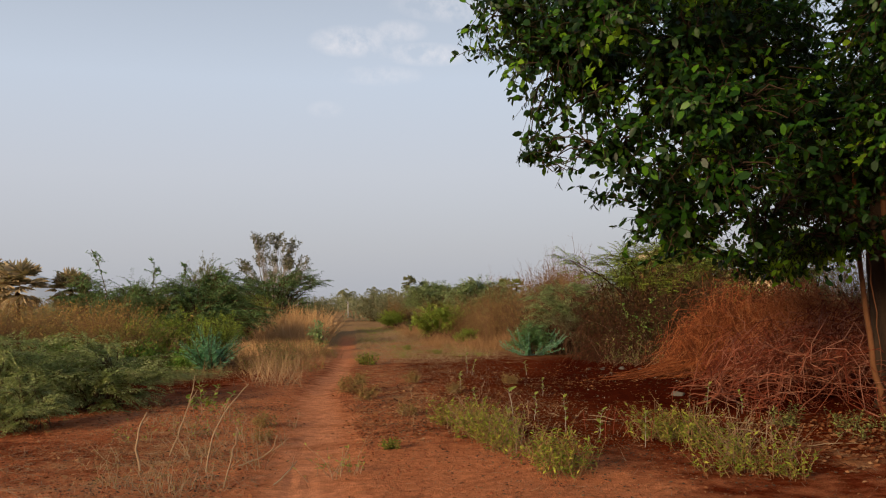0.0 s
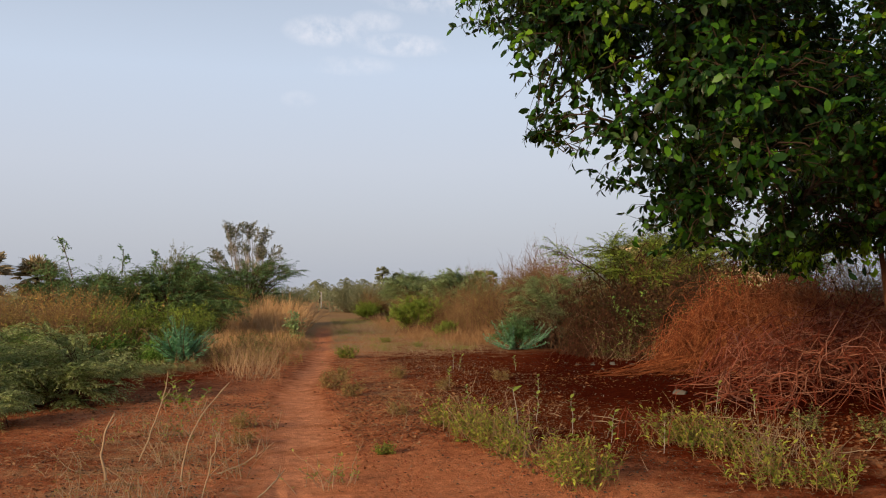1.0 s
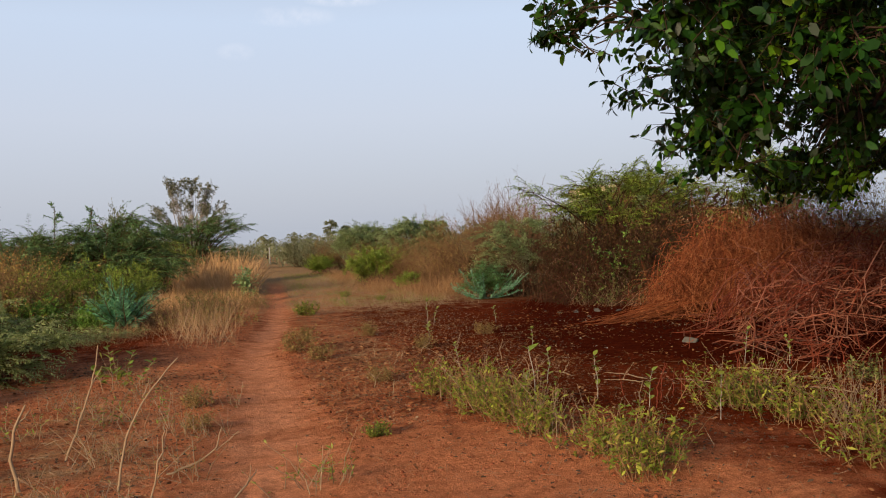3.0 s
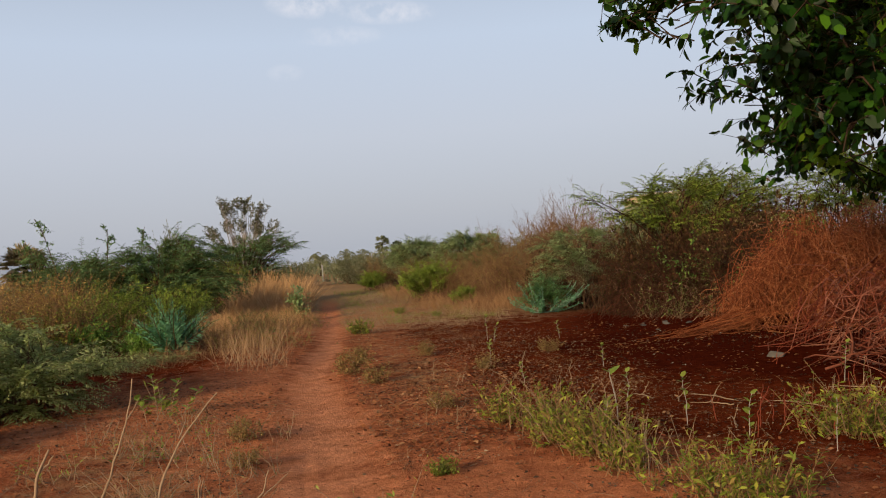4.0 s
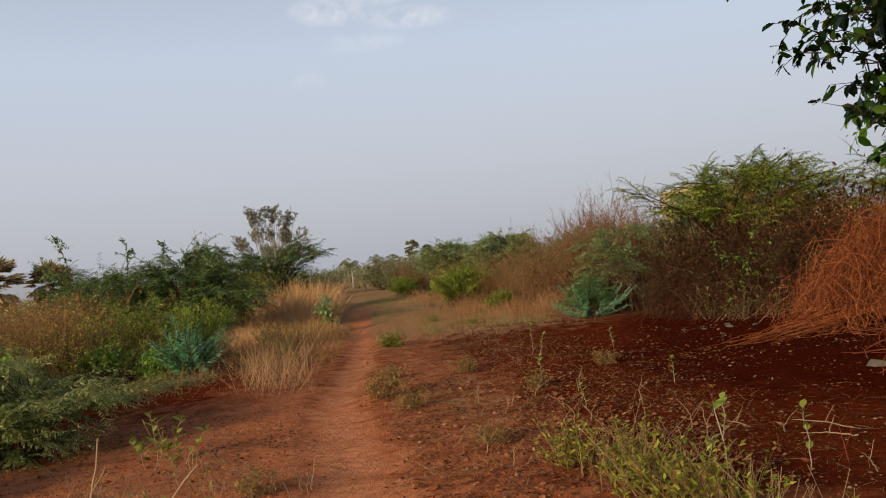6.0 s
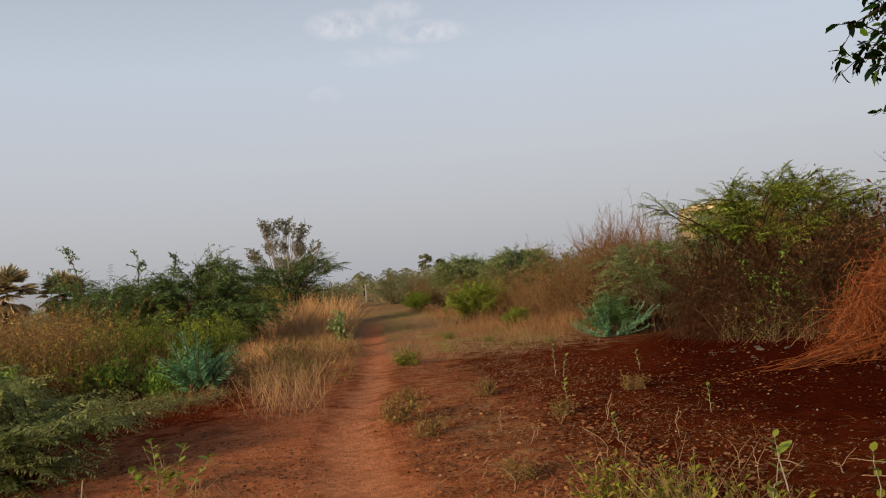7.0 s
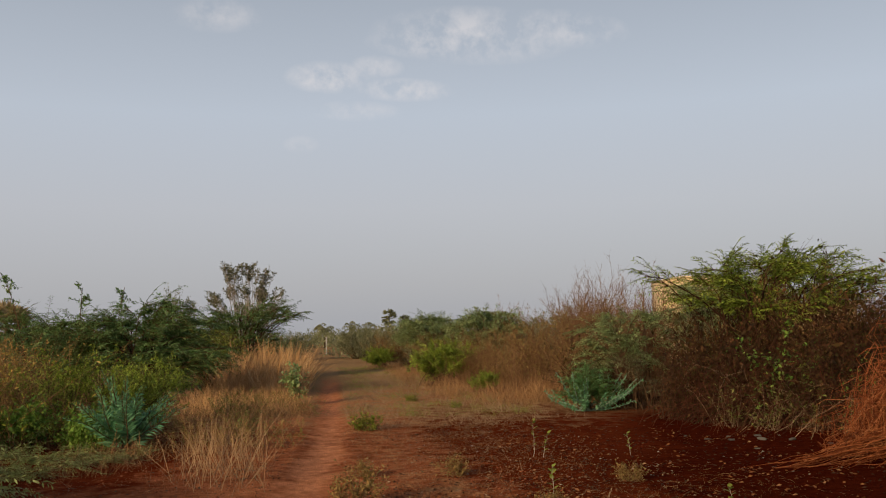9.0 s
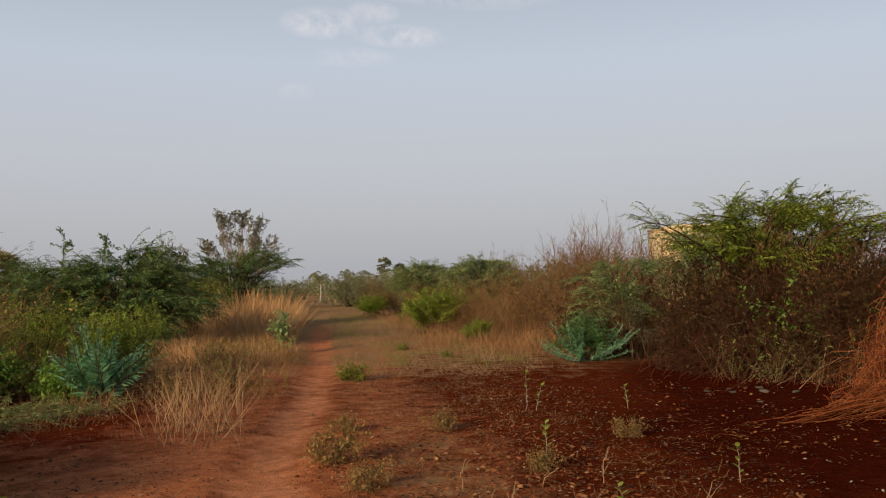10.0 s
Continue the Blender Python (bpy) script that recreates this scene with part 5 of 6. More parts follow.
weed_patch("weed_patch", "withered brown weeds among the green ones", [(1.35, 10.2), (1.55, 8.8), (1.95, 7.4), (2.4, 6.3)], 0.25, 120, 0.42, 86, BROWN_LEAF, 0.03, STRAW, 5)
weed_patch("weed_patch", "green leafy weeds with dry stalks near the heap", [(3.6, 8.2), (3.72, 7.0), (3.76, 5.5)], 0.17, 250, 0.40, 82, WEED_LEAF, 0.05, STRAW_BROWN)
weed_patch("weed_patch", "withered brown weeds near the heap", [(4.1, 8.2), (4.2, 7.2), (4.2, 5.9)], 0.3, 130, 0.46, 87, BROWN_LEAF, 0.03, STRAW, 5)
weed_patch("weed_patch", "sparse low weeds under the tree", [(5.2, 8.6), (6.2, 8.2), (7.2, 7.6)], 0.4, 80, 0.26, 83, OLIVE)
weed_patch("weed_patch", "dull green leafy weeds with pale stems before the thicket", [(7.3, 20.0), (8.0, 19.2), (8.8, 18.5)], 0.3, 130, 0.75, 97, OLIVE, 0.07, STRAW, 9)
weed_patch("weed_thicket", "tall brown dry weeds with withered leaves", [(-6.0, 21.7), (-7.6, 21.4), (-10.0, 22.5), (-13.0, 24.5)], 0.7, 1200, 1.8, 88, DRY_WEED, 0.06, STRAW_BROWN, 24)
weed_patch("weed_thicket", "tall brown and green weeds behind the shrubs", [(-6.0, 25.2), (-7.5, 25.6), (-9.5, 26.2)], 0.8, 700, 1.8, 89, DRY_WEED, 0.06, STRAW_BROWN, 20)
weed_patch("weed_thicket", "tall green leafy weeds among the brown ones", [(-3.6, 21.6), (-5.6, 20.6), (-8.0, 20.4), (-10.5, 21.0)], 0.5, 300, 1.15, 95, WEED_LEAF, 0.075, TWIG, 20)
weed_patch("weed_thicket", "fresh green leafy weeds beside the blue-green shrub", [(-3.75, 20.5), (-3.6, 21.0)], 0.28, 170, 0.6, 90, FRESH_LEAF, 0.07, TWIG, 18)
weed_patch("weed_patch", "pale yellow-green broad-leaved weeds on bare soil", [(-2.05, 11.6), (-1.8, 11.8)], 0.1, 9, 0.45, 92, YELLOW_GREEN, 0.09, STRAW, 7)
weed_patch("weed_patch", "dull brown weeds on the path's verge", [(-1.3, 19.0), (-1.7, 23.0), (-1.2, 28.5)], 0.6, 420, 0.55, 93, BROWN_LEAF, 0.05, STRAW_BROWN, 14)
weed_patch("weed_patch", "low dull green weeds on the path's verge", [(-1.6, 21.0), (-2.0, 26.0), (-0.9, 30.5)], 0.5, 170, 0.5, 96, OLIVE, 0.06, TWIG, 14)
weed_patch("weed_patch", "broken dry stalks and straw beside the path", [(-1.7, 5.4), (-1.5, 7.0), (-1.25, 8.8), (-1.5, 11.0)], 0.4, 270, 0.24, 94, BROWN_LEAF, 0.03, STRAW, 4)
weed_patch("weed_patch", "dry yellowish weeds beside the path", [(-1.2, 6.2), (-1.6, 8.0), (-1.1, 10.5)], 0.5, 75, 0.30, 84, FEATHER_YELLOW, 0.04, STRAW, 6)


def tuft(name, x, y, label, n, spread, h, mat, seed, lean=0.25, width=1.0, group="grass tufts"):
    g = np.random.default_rng(seed)
    ob = thing(name, x, y, label, "grass", group)
    px, py = g.normal(0, spread, n), g.normal(0, spread, n)
    z = ground_z(px + x, py + y) - float(ground_z(x, y)) - 0.01
    part("blade_growth", blades(g, px, py, z, h * (0.2 + 0.95 * g.random(n)), lean, width), mat, ob, kind="stuff")
    return ob


pale = tuft("grass_tuft", -1.1, 16.3, "tall pale dry grass tuft beside the path", 80, 0.27, 0.95, STRAW_PALE, 91, 0.55, 0.36)
for x, y, t, s in [(-1.45, 16.9, 50, 0.9), (-0.95, 17.3, 120, 0.7), (-1.5, 17.9, 200, 0.75), (-1.05, 18.6, 260, 0.8), (-1.6, 19.3, 70, 0.65)]:
    place(pale, x, y, t, s)


def grass_field(name, label, mat, n, box, h, seed, lean=0.3, width=1.4, clumps=0):
    g = np.random.default_rng(seed)
    x, y = box[0] + g.random(n) * (box[1] - box[0]), box[2] + g.random(n) * (box[3] - box[2])
    if clumps:
        c = np.c_[box[0] + g.random(clumps) * (box[1] - box[0]), box[2] + g.random(clumps) * (box[3] - box[2])]
        k = g.integers(0, clumps, n)
        x, y = c[k, 0] + g.normal(0, 0.22, n), c[k, 1] + g.normal(0, 0.22, n)
        h = h * (0.45 + 0.75 * g.random(clumps))[k]
    ok = np.abs(x - path_x(y)) > path_w(y) * (0.8 + 0.5 * g.random(n))
    x, y, h = x[ok], y[ok], (h * np.ones(n))[ok]
    return stuff(name, blades(g, x, y, ground_z(x, y) - 0.01, h * (0.2 + 0.95 * g.random(len(x)) ** 1.3), lean, width), mat, label, "grass")


grass_field("straw_grass", "tall orange-tinted dry grass beside the path", STRAW_ORANGE, 13000, (-3.0, -0.4, 33.5, 52), 1.45, 101, 0.6, 0.7, 260)
grass_field("straw_grass", "low orange-tinted dry grass before the taller grass", STRAW_ORANGE, 4500, (-3.2, -0.5, 25.5, 34), 0.6, 113, 0.8, 0.8, 150)
grass_field("verge_grass", "low withered grass and weeds on the verge", STRAW_BROWN, 4200, (-3.4, -0.4, 18.5, 33), 0.42, 111, 0.8, 0.8, 120)
grass_field("verge_grass", "low dull green weeds on the verge", GREEN_GRASS, 900, (-3.4, -0.4, 20, 32), 0.30, 112, 0.7, 1.2, 90)
grass_field("brown_grass", "tall brown dry grass and stalks", STRAW_BROWN, 8000, (-14, -3.8, 20.5, 30), 1.0, 102, 0.5, 0.6, 200)
grass_field("short_grass", "short dry grass on the trodden ground", STRAW, 15000, (0.4, 5.0, 22, 48), 0.26, 103, 0.8, 0.8, 330)
grass_field("green_grass", "low green grass along the path", GREEN_GRASS, 12000, (0.3, 4.6, 24, 60), 0.22, 104, 0.8, 1.0, 210)
grass_field("roadside_grass", "dry brown grass under the bushes", STRAW_BROWN, 16000, (3.6, 8.0, 26, 50), 0.6, 105, 0.55, 0.6, 190)
grass_field("sparse_grass", "sparse dry grass on red soil", STRAW, 2400, (-3.6, 3.2, 5, 19), 0.16, 106, 0.8, 0.9, 170)
grass_field("matted_grass", "flattened brown grass mats on red soil", STRAW_BROWN, 8000, (0.4, 3.4, 9, 23), 0.13, 108, 1.6, 0.8, 150)
grass_field("matted_grass", "flattened pale grass mats on red soil", STRAW, 4500, (0.4, 3.2, 14, 26), 0.12, 109, 1.6, 0.7, 130)
grass_field("matted_grass", "flattened dry grass mats beside the path", STRAW, 5000, (-4.0, -0.8, 5, 14), 0.14, 110, 1.4, 0.7, 90)
grass_field("left_grass", "dry grass at the foot of the shrubs", STRAW_BROWN, 3600, (-6.5, -2.6, 17.5, 22), 0.28, 107, 0.7, 0.9, 90)


# ---- single small plants, sticks, stones ----
def seedling(x, y, h, n, leaf, mat, label, seed, lean=(0.0, 0.0), stem=0.006, bare=0.5, stem_mat=None):
    """One upright stem with leaves towards its tip."""
    g = np.random.default_rng(seed)
    ob = thing("weed", x, y, label, "weed", "single weeds")
    tip = np.array([[lean[0], lean[1], h]])
    st = wiggle(bezier(np.array([[0, 0, -0.03]]), tip * [[0.3, 0.3, 0.6]], tip, 8), 0.02, g)
    part("stem", [tubes(st, taper(1, 8, stem, stem * 0.5), 6)], stem_mat or TWIG_GREY, ob)
    for i in range(n):
        s = bare * 7 + (7 - bare * 7) * (i + 0.5) / n
        j = min(int(s), 6)
        p = st[0, j] + (st[0, j + 1] - st[0, j]) * (s - j)
        a = i * 2.4 + g.random()
        part("leaf", scatter(LEAF, p[None], np.array([[math.cos(a), math.sin(a), 0.5 + 0.5 * g.random()]]), np.array([[0, 0, 1.0]]), leaf * (0.7 + 0.5 * g.random()), 1.1), mat, ob)
    return ob


seedling(2.05, 8.25, 0.56, 3, 0.11, BRIGHT_LEAF, "lone pale stalk topped with yellowish leaves", 201, (-0.05, 0.0), bare=0.88)
seedling(1.95, 8.4, 0.30, 6, 0.10, OLIVE, "green seedling with broad leaves", 202, (0.05, 0.02), bare=0.3)
for i, (x, y, h) in enumerate([(2.75, 8.6, 0.42), (3.0, 8.0, 0.34), (2.6, 9.6, 0.36), (3.3, 7.3, 0.4), (5.3, 10.3, 0.4), (5.7, 10.0, 0.34), (3.5, 12.9, 0.3), (2.3, 14.4, 0.32), (2.2, 12.0, 0.3), (2.9, 17.6, 0.5), (3.0, 17.4, 0.36), (4.2, 17.3, 0.3)]):
    seedling(x, y, h, 9, 0.07, FEATHER_YELLOW if i % 3 else YELLOW_GREEN, "small leafy weed on red soil", 210 + i, (0.04 * math.sin(i * 2.1), 0.04 * math.cos(i)), 0.004, 0.25)
for i, (x, y, h, dx) in enumerate([(-2.02, 11.75, 0.5, -0.05), (-1.9, 11.8, 0.42, 0.12), (-1.75, 11.6, 0.3, 0.2), (-2.1, 11.55, 0.3, -0.1)]):
    seedling(x, y, h, 8, 0.10, BRIGHT_LEAF, "pale yellow-green weed with upright stem", 240 + i, (dx, 0.0), 0.005, 0.25, STRAW)
w, l = plant(205, [(0, 0, 0.72, 0.42, 0.4, 0.5)], 15, 5, 0.24, 5, 0.12, LEAF, r0=0.012, droop=0.0, up=0.9, core=0)
shrub("sapling", -0.42, 29.6, "leafy green sapling beside the path", "sapling", w, l, TWIG_TAN, FEATHER_GREEN)
w, l = plant(206, [(0, 0, 0.13, 0.36, 0.3, 0.14)], 34, 5, 0.14, 6, 0.05, SMALL_LEAF, r0=0.005, droop=0.1, up=0.5, core=0)
green_clump = shrub("weed_clump", 0.93, 22.3, "small green weed clump at the path's edge", "weeds", w, l, TWIG, YELLOW_GREEN, "weed clumps")
for x, y, s in [(2.6, 29.5, 0.6), (3.4, 27.0, 0.5), (0.55, 7.9, 0.4)]:
    place(green_clump, x, y, 60 * x, s)
w, l = plant(207, [(0, 0, 0.16, 0.34, 0.38, 0.19)], 46, 5, 0.14, 4, 0.042, SMALL_LEAF, r0=0.005, droop=0.05, up=0.8, core=0)
dull_clump = shrub("weed_clump", 0.32, 14.7, "withered brown weed clump beside the path", "weeds", w, l, STRAW_BROWN, BROWN_LEAF, "weed clumps")
for x, y, s in [(0.55, 13.6, 0.7), (2.1, 13.8, 0.6), (0.5, 16.5, 0.6), (1.6, 16.3, 0.7), (-1.0, 10.0, 0.6), (-0.9, 8.9, 0.45), (3.4, 15.2, 0.6), (1.0, 10.8, 0.55)]:
    place(dull_clump, x, y, 80 * y, s)


def stick(x, y, points, r, label, seed, mat=None):
    """A dry standing or lying stick through local points."""
    ob = thing("dry_stick", x, y, label, "stick", "dry sticks")
    g = np.random.default_rng(seed)
    part("shaft", [limb(points, r, r * 0.45, 6, 12, seed, 0.004)], mat or STRAW, ob)
    q = np.array(points[len(points) // 2], float)
    e = q + [g.normal(0.08, 0.05), 0.02, 0.12]
    part("side_twig", [limb([q, (q + e) / 2 + 0.01, e], r * 0.5, r * 0.25, 5, 6, seed + 1, 0.003)], mat or STRAW, ob)
    return ob


stick(-2.0, 7.15, [(0, 0, -0.04), (-0.05, 0, 0.2), (-0.03, 0.0, 0.42), (0.05, 0.02, 0.58)], 0.015, "bent pale dry stick standing in soil", 301)
stick(-1.9, 8.1, [(0, 0, -0.04), (0.12, 0, 0.28), (0.24, 0, 0.6), (0.29, 0.02, 0.88)], 0.010, "thin dry stick leaning over soil", 302)
stick(-1.35, 6.95, [(0, 0, -0.04), (0.05, 0.05, 0.3), (0.18, 0.1, 0.6), (0.42, 0.15, 0.85)], 0.010, "thin forked dry stick in soil", 303)
stick(-1.1, 6.2, [(0, 0, -0.04), (0.06, 0.0, 0.2), (0.12, 0.05, 0.42), (0.13, 0.05, 0.55)], 0.008, "short dry stick standing in soil", 304)
stick(-0.97, 7.3, [(-0.1, 0, 0.0), (0.1, 0.0, 0.06), (0.26, 0.03, 0.14), (0.3, 0.05, 0.3)], 0.009, "low crooked dry stick", 305)
stick(-0.55, 6.3, [(-0.1, 0, 0.0), (0.05, 0.1, 0.12), (0.12, 0.15, 0.2)], 0.008, "short dry stick lying on soil", 306)
g = np.random.default_rng(310)
for i in range(26):
    x, y = (3.55 + g.normal(0, 0.28), 8.3 + g.normal(0, 0.35)) if i < 14 else (5.6 + g.normal(0, 0.4), 9.6 + g.normal(0, 0.7))
    h = 0.15 + 0.25 * g.random()
    stick(x, y, [(0, 0, -0.03), (g.normal(0, 0.03), 0, h * 0.5), (g.normal(0, 0.08), g.normal(0, 0.08), h)], 0.005, "short reddish dry stalk", 320 + 3 * i, BRUSH_RED)
for i in range(16):
    x, y, h = 0.6 + 2.2 * g.random(), 9.0 + 5 * g.random(), 0.12 + 0.2 * g.random()
    stick(x, y, [(0, 0, -0.03), (g.normal(0, 0.02), 0, h * 0.5), (g.normal(0, 0.06), g.normal(0, 0.06), h)], 0.005, "short dry stalk standing in soil", 620 + 3 * i, STRAW)
for i in range(16):
    x, y, a = 3.0 + 2.8 * g.random(), 6.4 + 4 * g.random(), g.random() * 3.1
    ln = 0.15 + 0.25 * g.random()
    stick(x, y, [(-ln * math.cos(a), -ln * math.sin(a), 0.006), (0, 0, 0.025), (ln * math.cos(a), ln * math.sin(a), 0.008)], 0.007, "fallen dry stick on soil", 420 + 3 * i)


def stone(x, y, sx, sy, sz, label, seed, turn=0.0, mat=None):
    g = np.random.default_rng(seed)
    bm = bmesh.new()
    bmesh.ops.create_icosphere(bm, subdivisions=3, radius=1.0)
    cuts = [(Vector(d), 0.42 + 0.3 * g.random()) for d in unit(g.normal(0, 1, (13, 3)))]
    for v in bm.verts:
        for d, lim in cuts:
            over = v.co.dot(d) - lim
            if over > 0:
                v.co -= d * over * 0.9
        v.co *= 1 + 0.05 * noise.noise(v.co * 2.3 + Vector((seed, 0, 0)))
        v.co = Vector((v.co.x * sx, v.co.y * sy, (v.co.z + 0.35) * sz))
    me = bpy.data.meshes.new("stone")
    bm.to_mesh(me)
    bm.free()
    me.materials.append(mat or STONE)
    ob = new("stone", me)
    ob.matrix_basis = pose(x, y, float(ground_z(x, y)), 0, 0, turn)
    return tagged(ob, label, "stone", "loose stones")


stone(5.75, 12.5, 0.17, 0.12, 0.07, "flat grey stone beside the brush heap", 1, -12)
for i, (x, y, r) in enumerate([(6.07, 18.95, 0.07), (6.35, 18.7, 0.09), (6.5, 19.1, 0.06), (6.75, 18.5, 0.10), (6.9, 18.9, 0.07), (7.15, 18.3, 0.08), (5.9, 19.4, 0.05), (7.4, 17.7, 0.06), (6.2, 17.6, 0.05)]):
    stone(x, y, r, r * 0.7, r * 0.34, "small grey-white rubble piece under the thicket", 2 + i, 40 * i)

# ---- litter ----
def litter(name, n, box, size, mat, label, seed, template=SMALL_LEAF, clump=0.0, rise=0.012):
    g = np.random.default_rng(seed)
    x, y = box[0] + g.random(n) * (box[1] - box[0]), box[2] + g.random(n) * (box[3] - box[2])
    if clump:
        k = 130
        cx, cy = box[0] + g.random(k) * (box[1] - box[0]), box[2] + g.random(k) * (box[3] - box[2])
        i = g.integers(0, k, n)
        x, y = cx[i] + g.normal(0, clump, n), cy[i] + g.normal(0, clump, n)
    d = np.abs(x - path_x(y)) / path_w(y)
    ok = g.random(n) < np.clip(d - 0.45, 0.03, 1)
    x, y = x[ok], y[ok]
    m = len(x)
    a = g.random(m) * 2 * np.pi
    way = np.c_[np.cos(a), np.sin(a), g.normal(0.1, 0.2, m)]
    nm = unit(np.c_[g.normal(0, 0.45, (m, 2)), np.ones(m)])
    stuff(name, scatter(template, np.c_[x, y, ground_z(x, y) + rise], way, nm, size * (0.45 + 0.9 * g.random(m)), 0.9), mat, label, "litter")


litter("leaf_litter", 1500, (1.8, 8.0, 9, 20), 0.05, LITTER, "dry brown leaves strewn on red soil", 501, clump=0.22)
litter("leaf_litter", 4200, (-4.5, -0.6, 4.5, 14), 0.045, LITTER, "dry brown leaves strewn on red soil", 502, clump=0.4)
litter("leaf_litter", 2600, (4.6, 9.5, 5.5, 9.5), 0.075, LITTER, "fallen dry leaves under the tree", 503)
litter("leaf_litter", 3000, (0.3, 4.2, 8, 24), 0.03, STRAW, "dry leaf scraps on trodden soil", 504)
litter("leaf_litter", 1800, (-0.6, 6.0, 3.2, 8.5), 0.04, LITTER, "dry leaf scraps on trodden red soil", 515, SMALL_LEAF, 0.35)
litter("twig_litter", 900, (0.4, 6.0, 3.2, 9), 0.13, STRAW, "pale broken twigs on trodden red soil", 516, BLADE, 0.4, 0.012)
litter("dark_litter", 8000, (-4.5, 4.0, 4, 22), 0.04, TWIG, "dark scraps of bark and leaf on red soil", 507, SMALL_LEAF, 0.5, 0.01)
litter("dark_litter", 2400, (1.6, 9.0, 8, 22), 0.05, TWIG_DARK, "dark scraps of bark and leaf below the scrub", 514, SMALL_LEAF, 0.4, 0.011)
litter("twig_litter", 2200, (-3.6, -0.7, 4, 13), 0.2, STRAW, "pale broken twigs beside the path", 512, BLADE, 0.35, 0.014)
litter("twig_litter", 3600, (-4, 5.0, 4, 22), 0.16, STRAW_BROWN, "scattered broken twigs on the soil", 508, BLADE, 0.5, 0.014)
litter("leaf_litter", 320, (1.5, 9, 9, 21), 0.035, TWIG_GREY, "pale scraps of dead leaf on the dark soil", 509, clump=0.6)
litter("leaf_litter", 3600, (0.2, 2.6, 8.5, 15.5), 0.055, LITTER, "heaped brown leaves beside the path", 513, SMALL_LEAF, 0.3, 0.016)
litter("straw_scraps", 3000, (-4, 3.2, 4.5, 22), 0.11, STRAW, "scraps of dry straw on the ground", 505, BLADE, 0.35, 0.008)
litter("straw_scraps", 2600, (0.3, 3.4, 9, 22), 0.10, STRAW_BROWN, "scraps of brown straw on the ground", 506, BLADE, 0.3, 0.008)


def clods(n, box, seed):
    g = np.random.default_rng(seed)
    x, y = box[0] + g.random(n) * (box[1] - box[0]), box[2] + g.random(n) * (box[3] - box[2])
    ok = np.abs(x - path_x(y)) > path_w(y) * 1.1
    x, y, n = x[ok], y[ok], int(ok.sum())
    v0 = np.array([(1, 0, 0), (0, 1, 0), (-1, 0, 0), (0, -1, 0), (0.1, 0.1, 0.8), (0, 0, -0.6)])
    f0 = np.array([(0, 1, 4), (1, 2, 4), (2, 3, 4), (3, 0, 4), (1, 0, 5), (2, 1, 5), (3, 2, 5), (0, 3, 5)])
    r = 0.006 + 0.016 * g.random(n) ** 3
    v = np.c_[x, y, ground_z(x, y)][:, None] + v0[None] * (r[:, None, None] * (0.6 + 0.8 * g.random((n, 6, 1))))
    stuff("soil_clods", [(v, (f0[None] + (np.arange(n) * 6)[:, None, None]).reshape(-1, 3))], CLOD, "small clods of red soil", "soil clods")


clods(5000, (-4, 2.6, 4, 18), 511)


# ---- far trees, palms, house ----
def build_gum():
    lobes = [(-1.3, 0, 9.5, 0.9, 0.9, 0.75), (0.1, 0.3, 9.7, 0.8, 0.8, 0.6), (1.6, 0, 9.0, 0.9, 0.9, 0.7), (-2.9, 0.2, 6.6, 0.8, 0.8, 0.8), (2.9, -0.2, 7.1, 0.6, 0.7, 0.8), (-1.4, 0.3, 7.3, 0.75, 0.7, 0.7), (1.3, 0.2, 7.0, 0.7, 0.7, 0.7), (0, 0, 7.6, 0.7, 0.7, 0.7), (-2.3, 0, 5.0, 0.7, 0.7, 0.8), (2.2, 0.2, 5.2, 0.8, 0.8, 0.9), (0.0, 0.2, 5.2, 0.9, 0.8, 0.9)]
    w, l = plant(601, lobes, 130, 7, 0.6, 7, 0.28, SMALL_LEAF, 0.6, root=0.5, r0=0.07, droop=0.0, up=-0.6, flat=0.1, shell=0.8, inner=0.86, core=0)
    gum = shrub("gum_tree", -6.3, 107.0, "tall sparse gum tree with hanging leaf clumps", "tree", w, l, TWIG_GREY, GUM_LEAF)
    gum.matrix_basis = gum.matrix_basis @ Matrix.Diagonal((1.2, 1.2, 1.0, 1))


build_gum()


def palm(x, y, h, r, label, seed, mat, fan=True):
    g = np.random.default_rng(seed)
    ob = thing("palm_tree", x, y, label, "palm", "far palms")
    part("trunk", [limb([(0, 0, -0.1), (0.05, 0, h * 0.5), (0, 0, h)], 0.22, 0.15, 8, 10, seed)], BARK, ob)
    n = (64 if h < 3.5 else 46) if fan else 18
    way = rand_dirs(g, n, 0.1)
    blades_ = []
    for d in way:
        side = unit(np.cross(d, [0, 0, 1.0]))
        if fan:
            m = 11
            a = np.linspace(-1.5, 1.5, m)
            root = np.array([0, 0, h]) + d * r * 0.6
            w = unit(np.cos(a)[:, None] * d + np.sin(a)[:, None] * side + [0, 0, -0.15])
            blades_ += scatter(BLADE, np.repeat(root[None], m, 0), w, rand_dirs(g, m, 1.0), r * 0.42, 13.0)
        else:
            tip = np.array([0, 0, h]) + d * r + [0, 0, -0.35 * r]
            rib = bezier(np.array([[0, 0, h]], float), (np.array([0, 0, h]) + d * r * 0.6 + [0, 0, 0.25 * r])[None], tip[None], 22)[0]
            w = np.concatenate([side[None] + [0, 0, -0.5] + 0 * rib, -side[None] + [0, 0, -0.5] + 0 * rib])
            blades_ += scatter(BLADE, np.concatenate([rib, rib]), unit(w), rand_dirs(g, 44, 1.0), r * 0.35, 4.0)
    part("crown", blades_, mat, ob, kind="stuff")
    return ob


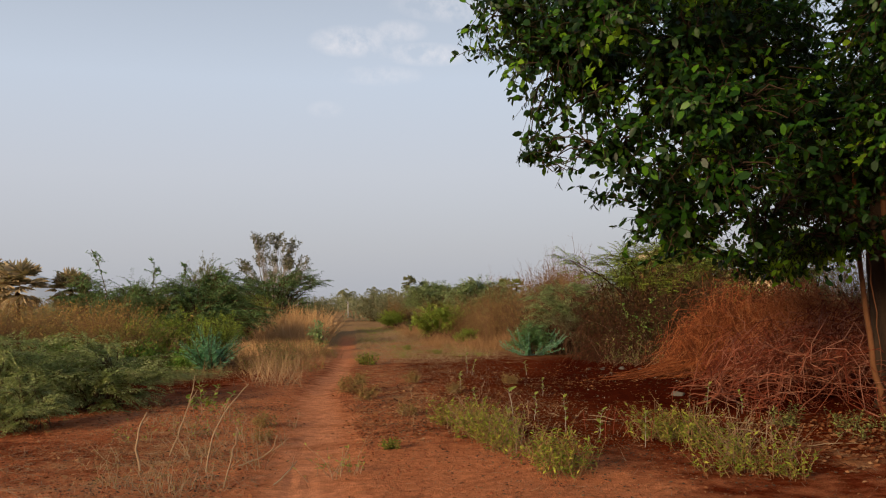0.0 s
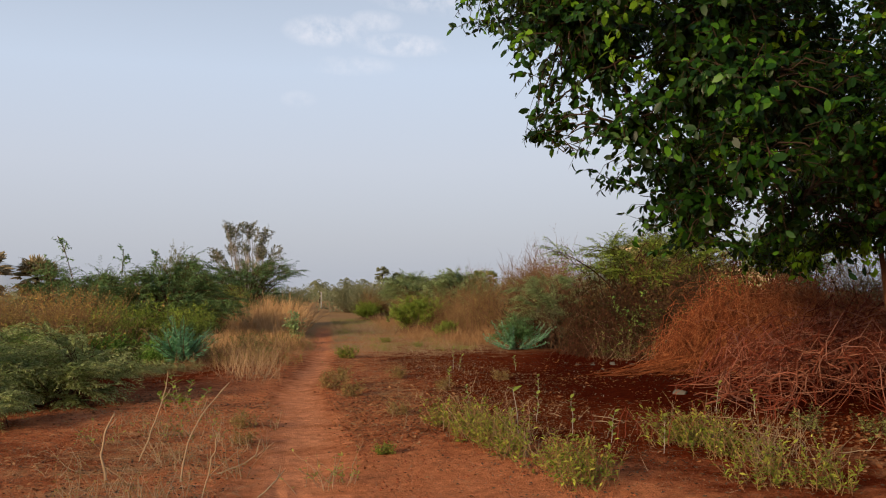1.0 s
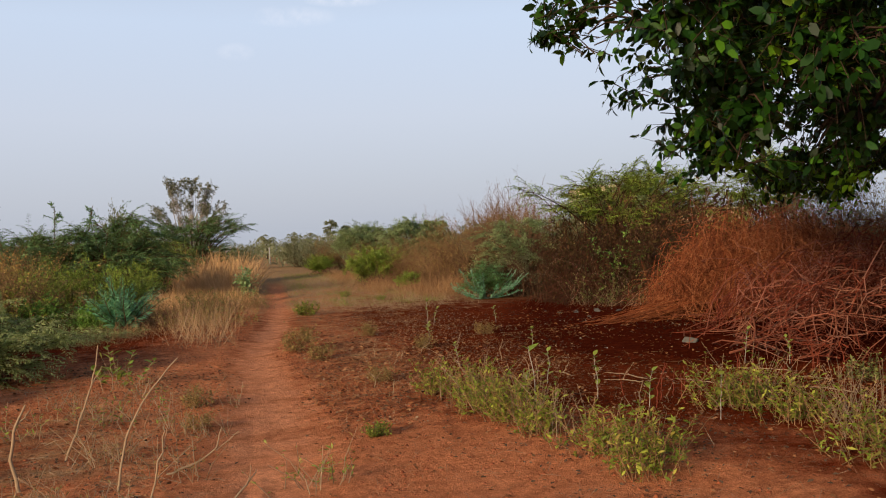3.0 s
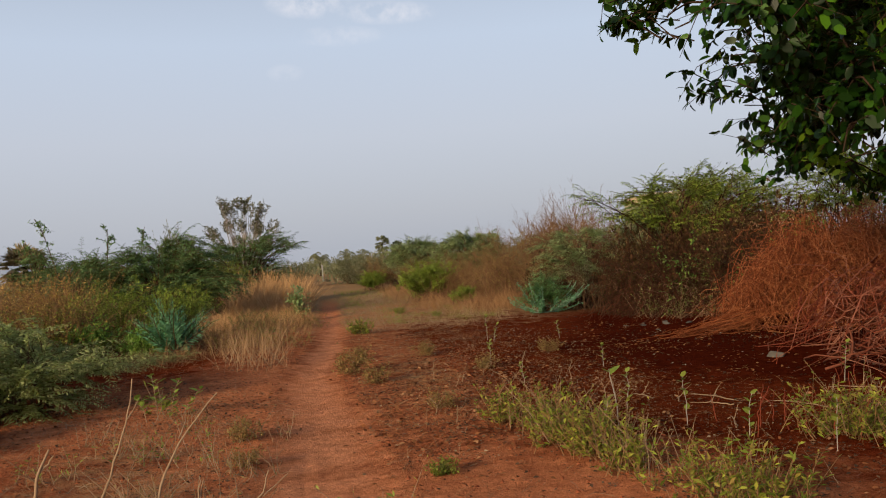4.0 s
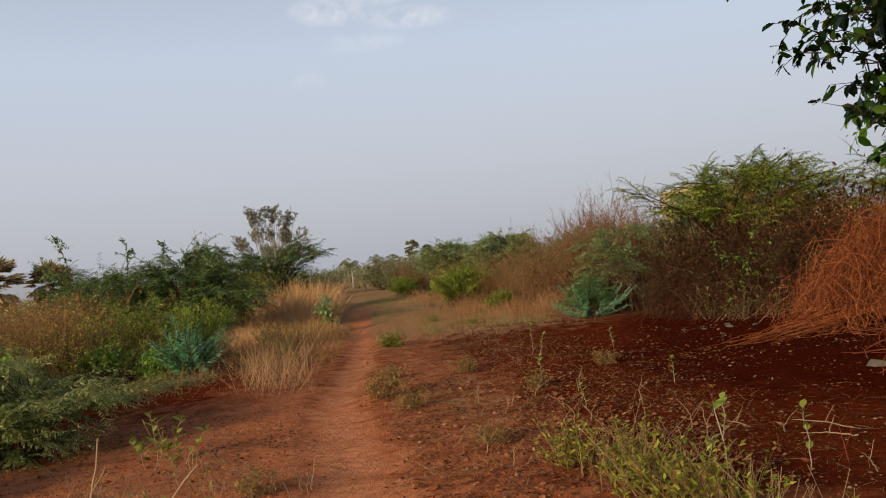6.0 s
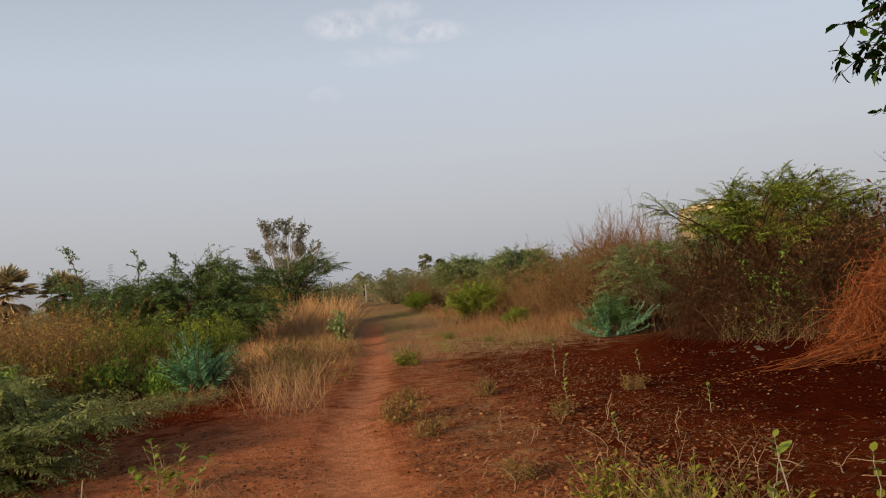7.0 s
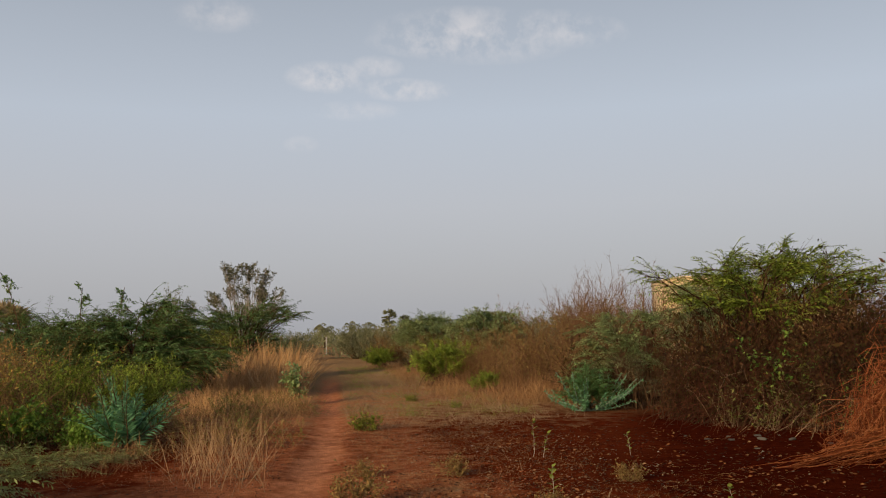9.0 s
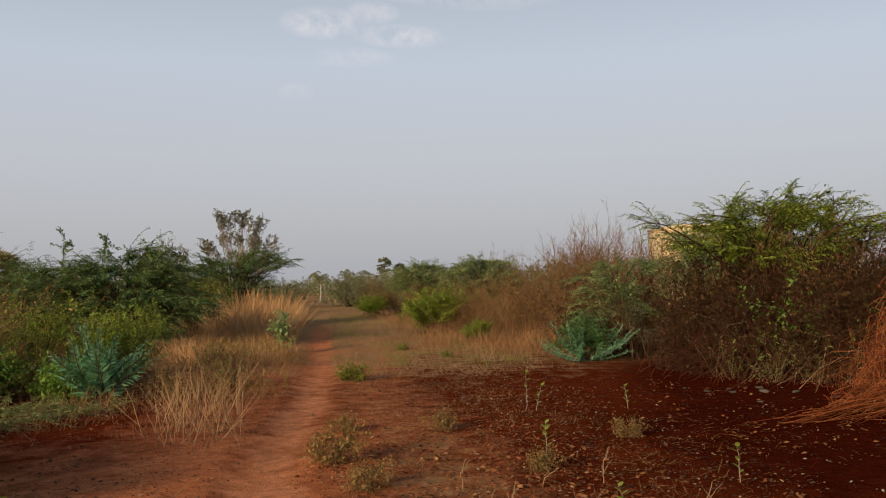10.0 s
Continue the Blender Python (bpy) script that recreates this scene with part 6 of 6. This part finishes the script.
palm(-17.4, 62, 2.9, 1.6, "squat fan palm with a browned round crown", 611, PALM_BROWN)
palm(-20.2, 60, 3.1, 2.0, "squat fan palm with a browned round crown", 612, PALM_BROWN)
palm(-22.8, 62, 3.3, 2.1, "squat fan palm with a browned round crown", 613, PALM_BROWN)
palm(17.7, 197, 6.0, 1.9, "distant fan palm above the thicket", 614, DUST_HAZE)
palm(21.4, 200, 4.9, 1.8, "distant fan palm above the thicket", 615, DUST_HAZE)
palm(9.5, 190, 3.8, 2.2, "distant coconut palm with arching fronds", 616, DUST_HAZE, False)
palm(13.2, 195, 3.6, 2.2, "distant coconut palm with arching fronds", 617, DUST_HAZE, False)
palm(3.9, 185, 3.4, 2.4, "distant coconut palm with arching fronds", 618, DUST_HAZE, False)
palm(30, 150, 4.2, 1.6, "distant fan palm above the thicket", 619, OLIVE)
palm(34, 160, 4.4, 1.6, "distant fan palm above the thicket", 620, OLIVE)


def far_woods(seed, n_trees, y0, y1, half, h, mat, label, leaf=0.45, count=270):
    g = np.random.default_rng(seed)
    pos, size = [], []
    for i in range(n_trees):
        y = y0 + (y1 - y0) * g.random()
        x = (g.random() * 2 - 1) * half * y / y1 + 3
        if abs(x - path_x(y)) < 2.2 and y < 125:
            continue
        r = 1.6 + 1.8 * g.random()
        hh = h * (0.55 + 0.6 * g.random())
        p = in_lobes(g, [(x, y, hh * 0.5, r, r, hh * 0.5), (x + r * 0.5, y, hh * 0.6, r * 0.7, r * 0.7, hh * 0.35), (x - r * 0.6, y, hh * 0.4, r * 0.8, r * 0.8, hh * 0.4)], count, 0.4)
        pos.append(p[p[:, 2] > 0.05])
    pos = np.concatenate(pos)
    m = len(pos)
    stuff("far_woods", scatter(SMALL_LEAF, pos, rand_dirs(g, m), rand_dirs(g, m, 0.5), leaf * (0.5 + g.random(m)), 0.8), mat, label, "woods")


# Far foliage takes its haze from the leaf colour.
far_woods(631, 90, 75, 110, 55, 2.6, DUST_HAZE, "scattered dull green scrub in the distance", 0.24, 430)
far_woods(632, 150, 130, 260, 150, 4.6, DUST_HAZE, "distant band of dull green trees")
far_woods(634, 120, 240, 420, 160, 5.5, DUST_HAZE, "dull green horizon tree line paled to look hazy")
far_woods(633, 60, 80, 120, 60, 2.0, DUST_HAZE, "patches of distant scrub paled to look hazy", 0.24, 430)


def box(x0, x1, y0, y1, z0, z1):
    v = [(x, y, z) for z in (z0, z1) for y in (y0, y1) for x in (x0, x1)]
    return np.array(v, float), np.array([(0, 2, 3, 1), (4, 5, 7, 6), (0, 1, 5, 4), (1, 3, 7, 5), (3, 2, 6, 7), (2, 0, 4, 6)])


def build_house():
    dark, t, bsdf = material("window_dark")
    t.links.new(mix(t, noise_tex(t, position(t), 2.0), (0.02, 0.02, 0.022), (0.05, 0.05, 0.055)), bsdf.inputs["Base Color"])
    bsdf.inputs["Roughness"].default_value = 0.2
    ob = thing("house", 27.0, 58.0, "cream plastered house half hidden by bushes", "house", z=0.0)
    part("wall", [box(-5.0, -2.2, -2.0, 3.0, -0.1, 4.75)], PLASTER, ob)
    part("wall", [box(-2.197, 6.2, -1.6, 3.0, -0.1, 3.0)], PLASTER, ob)
    part("roof", [box(-5.03, -2.17, -2.03, 3.03, 4.753, 4.9)], PLASTER, ob)
    part("roof", [box(-1.947, 6.5, -2.0, 3.25, 3.003, 3.2)], PLASTER, ob)
    for cx, y, z in ((-3.6, -2.0, 3.2), (-3.6, -2.0, 1.4), (-0.6, -1.6, 1.6), (2.0, -1.6, 1.6), (4.6, -1.6, 1.6)):
        f = part("window", [box(cx - 0.55, cx + 0.55, y - 0.06, y - 0.003, z - 0.6, z + 0.6)], PLASTER, ob)
        part("pane", [box(cx - 0.45, cx + 0.45, y - 0.075, y - 0.062, z - 0.5, z + 0.5)], dark, f)


build_house()
post = thing("white_post", 2.4, 110, "slender white marker post at the path's far end", "post")
part("shaft", [limb([(0, 0, -0.1), (0, 0, 1.0), (0, 0, 1.9)], 0.09, 0.07, 8, 6, 5, 0.0)], WHITEWASH, post, "whitewashed shaft")
part("cap", [limb([(0, 0, 1.88), (0, 0, 1.98)], 0.11, 0.09, 8, 4, 6, 0.0)], WHITEWASH, post)
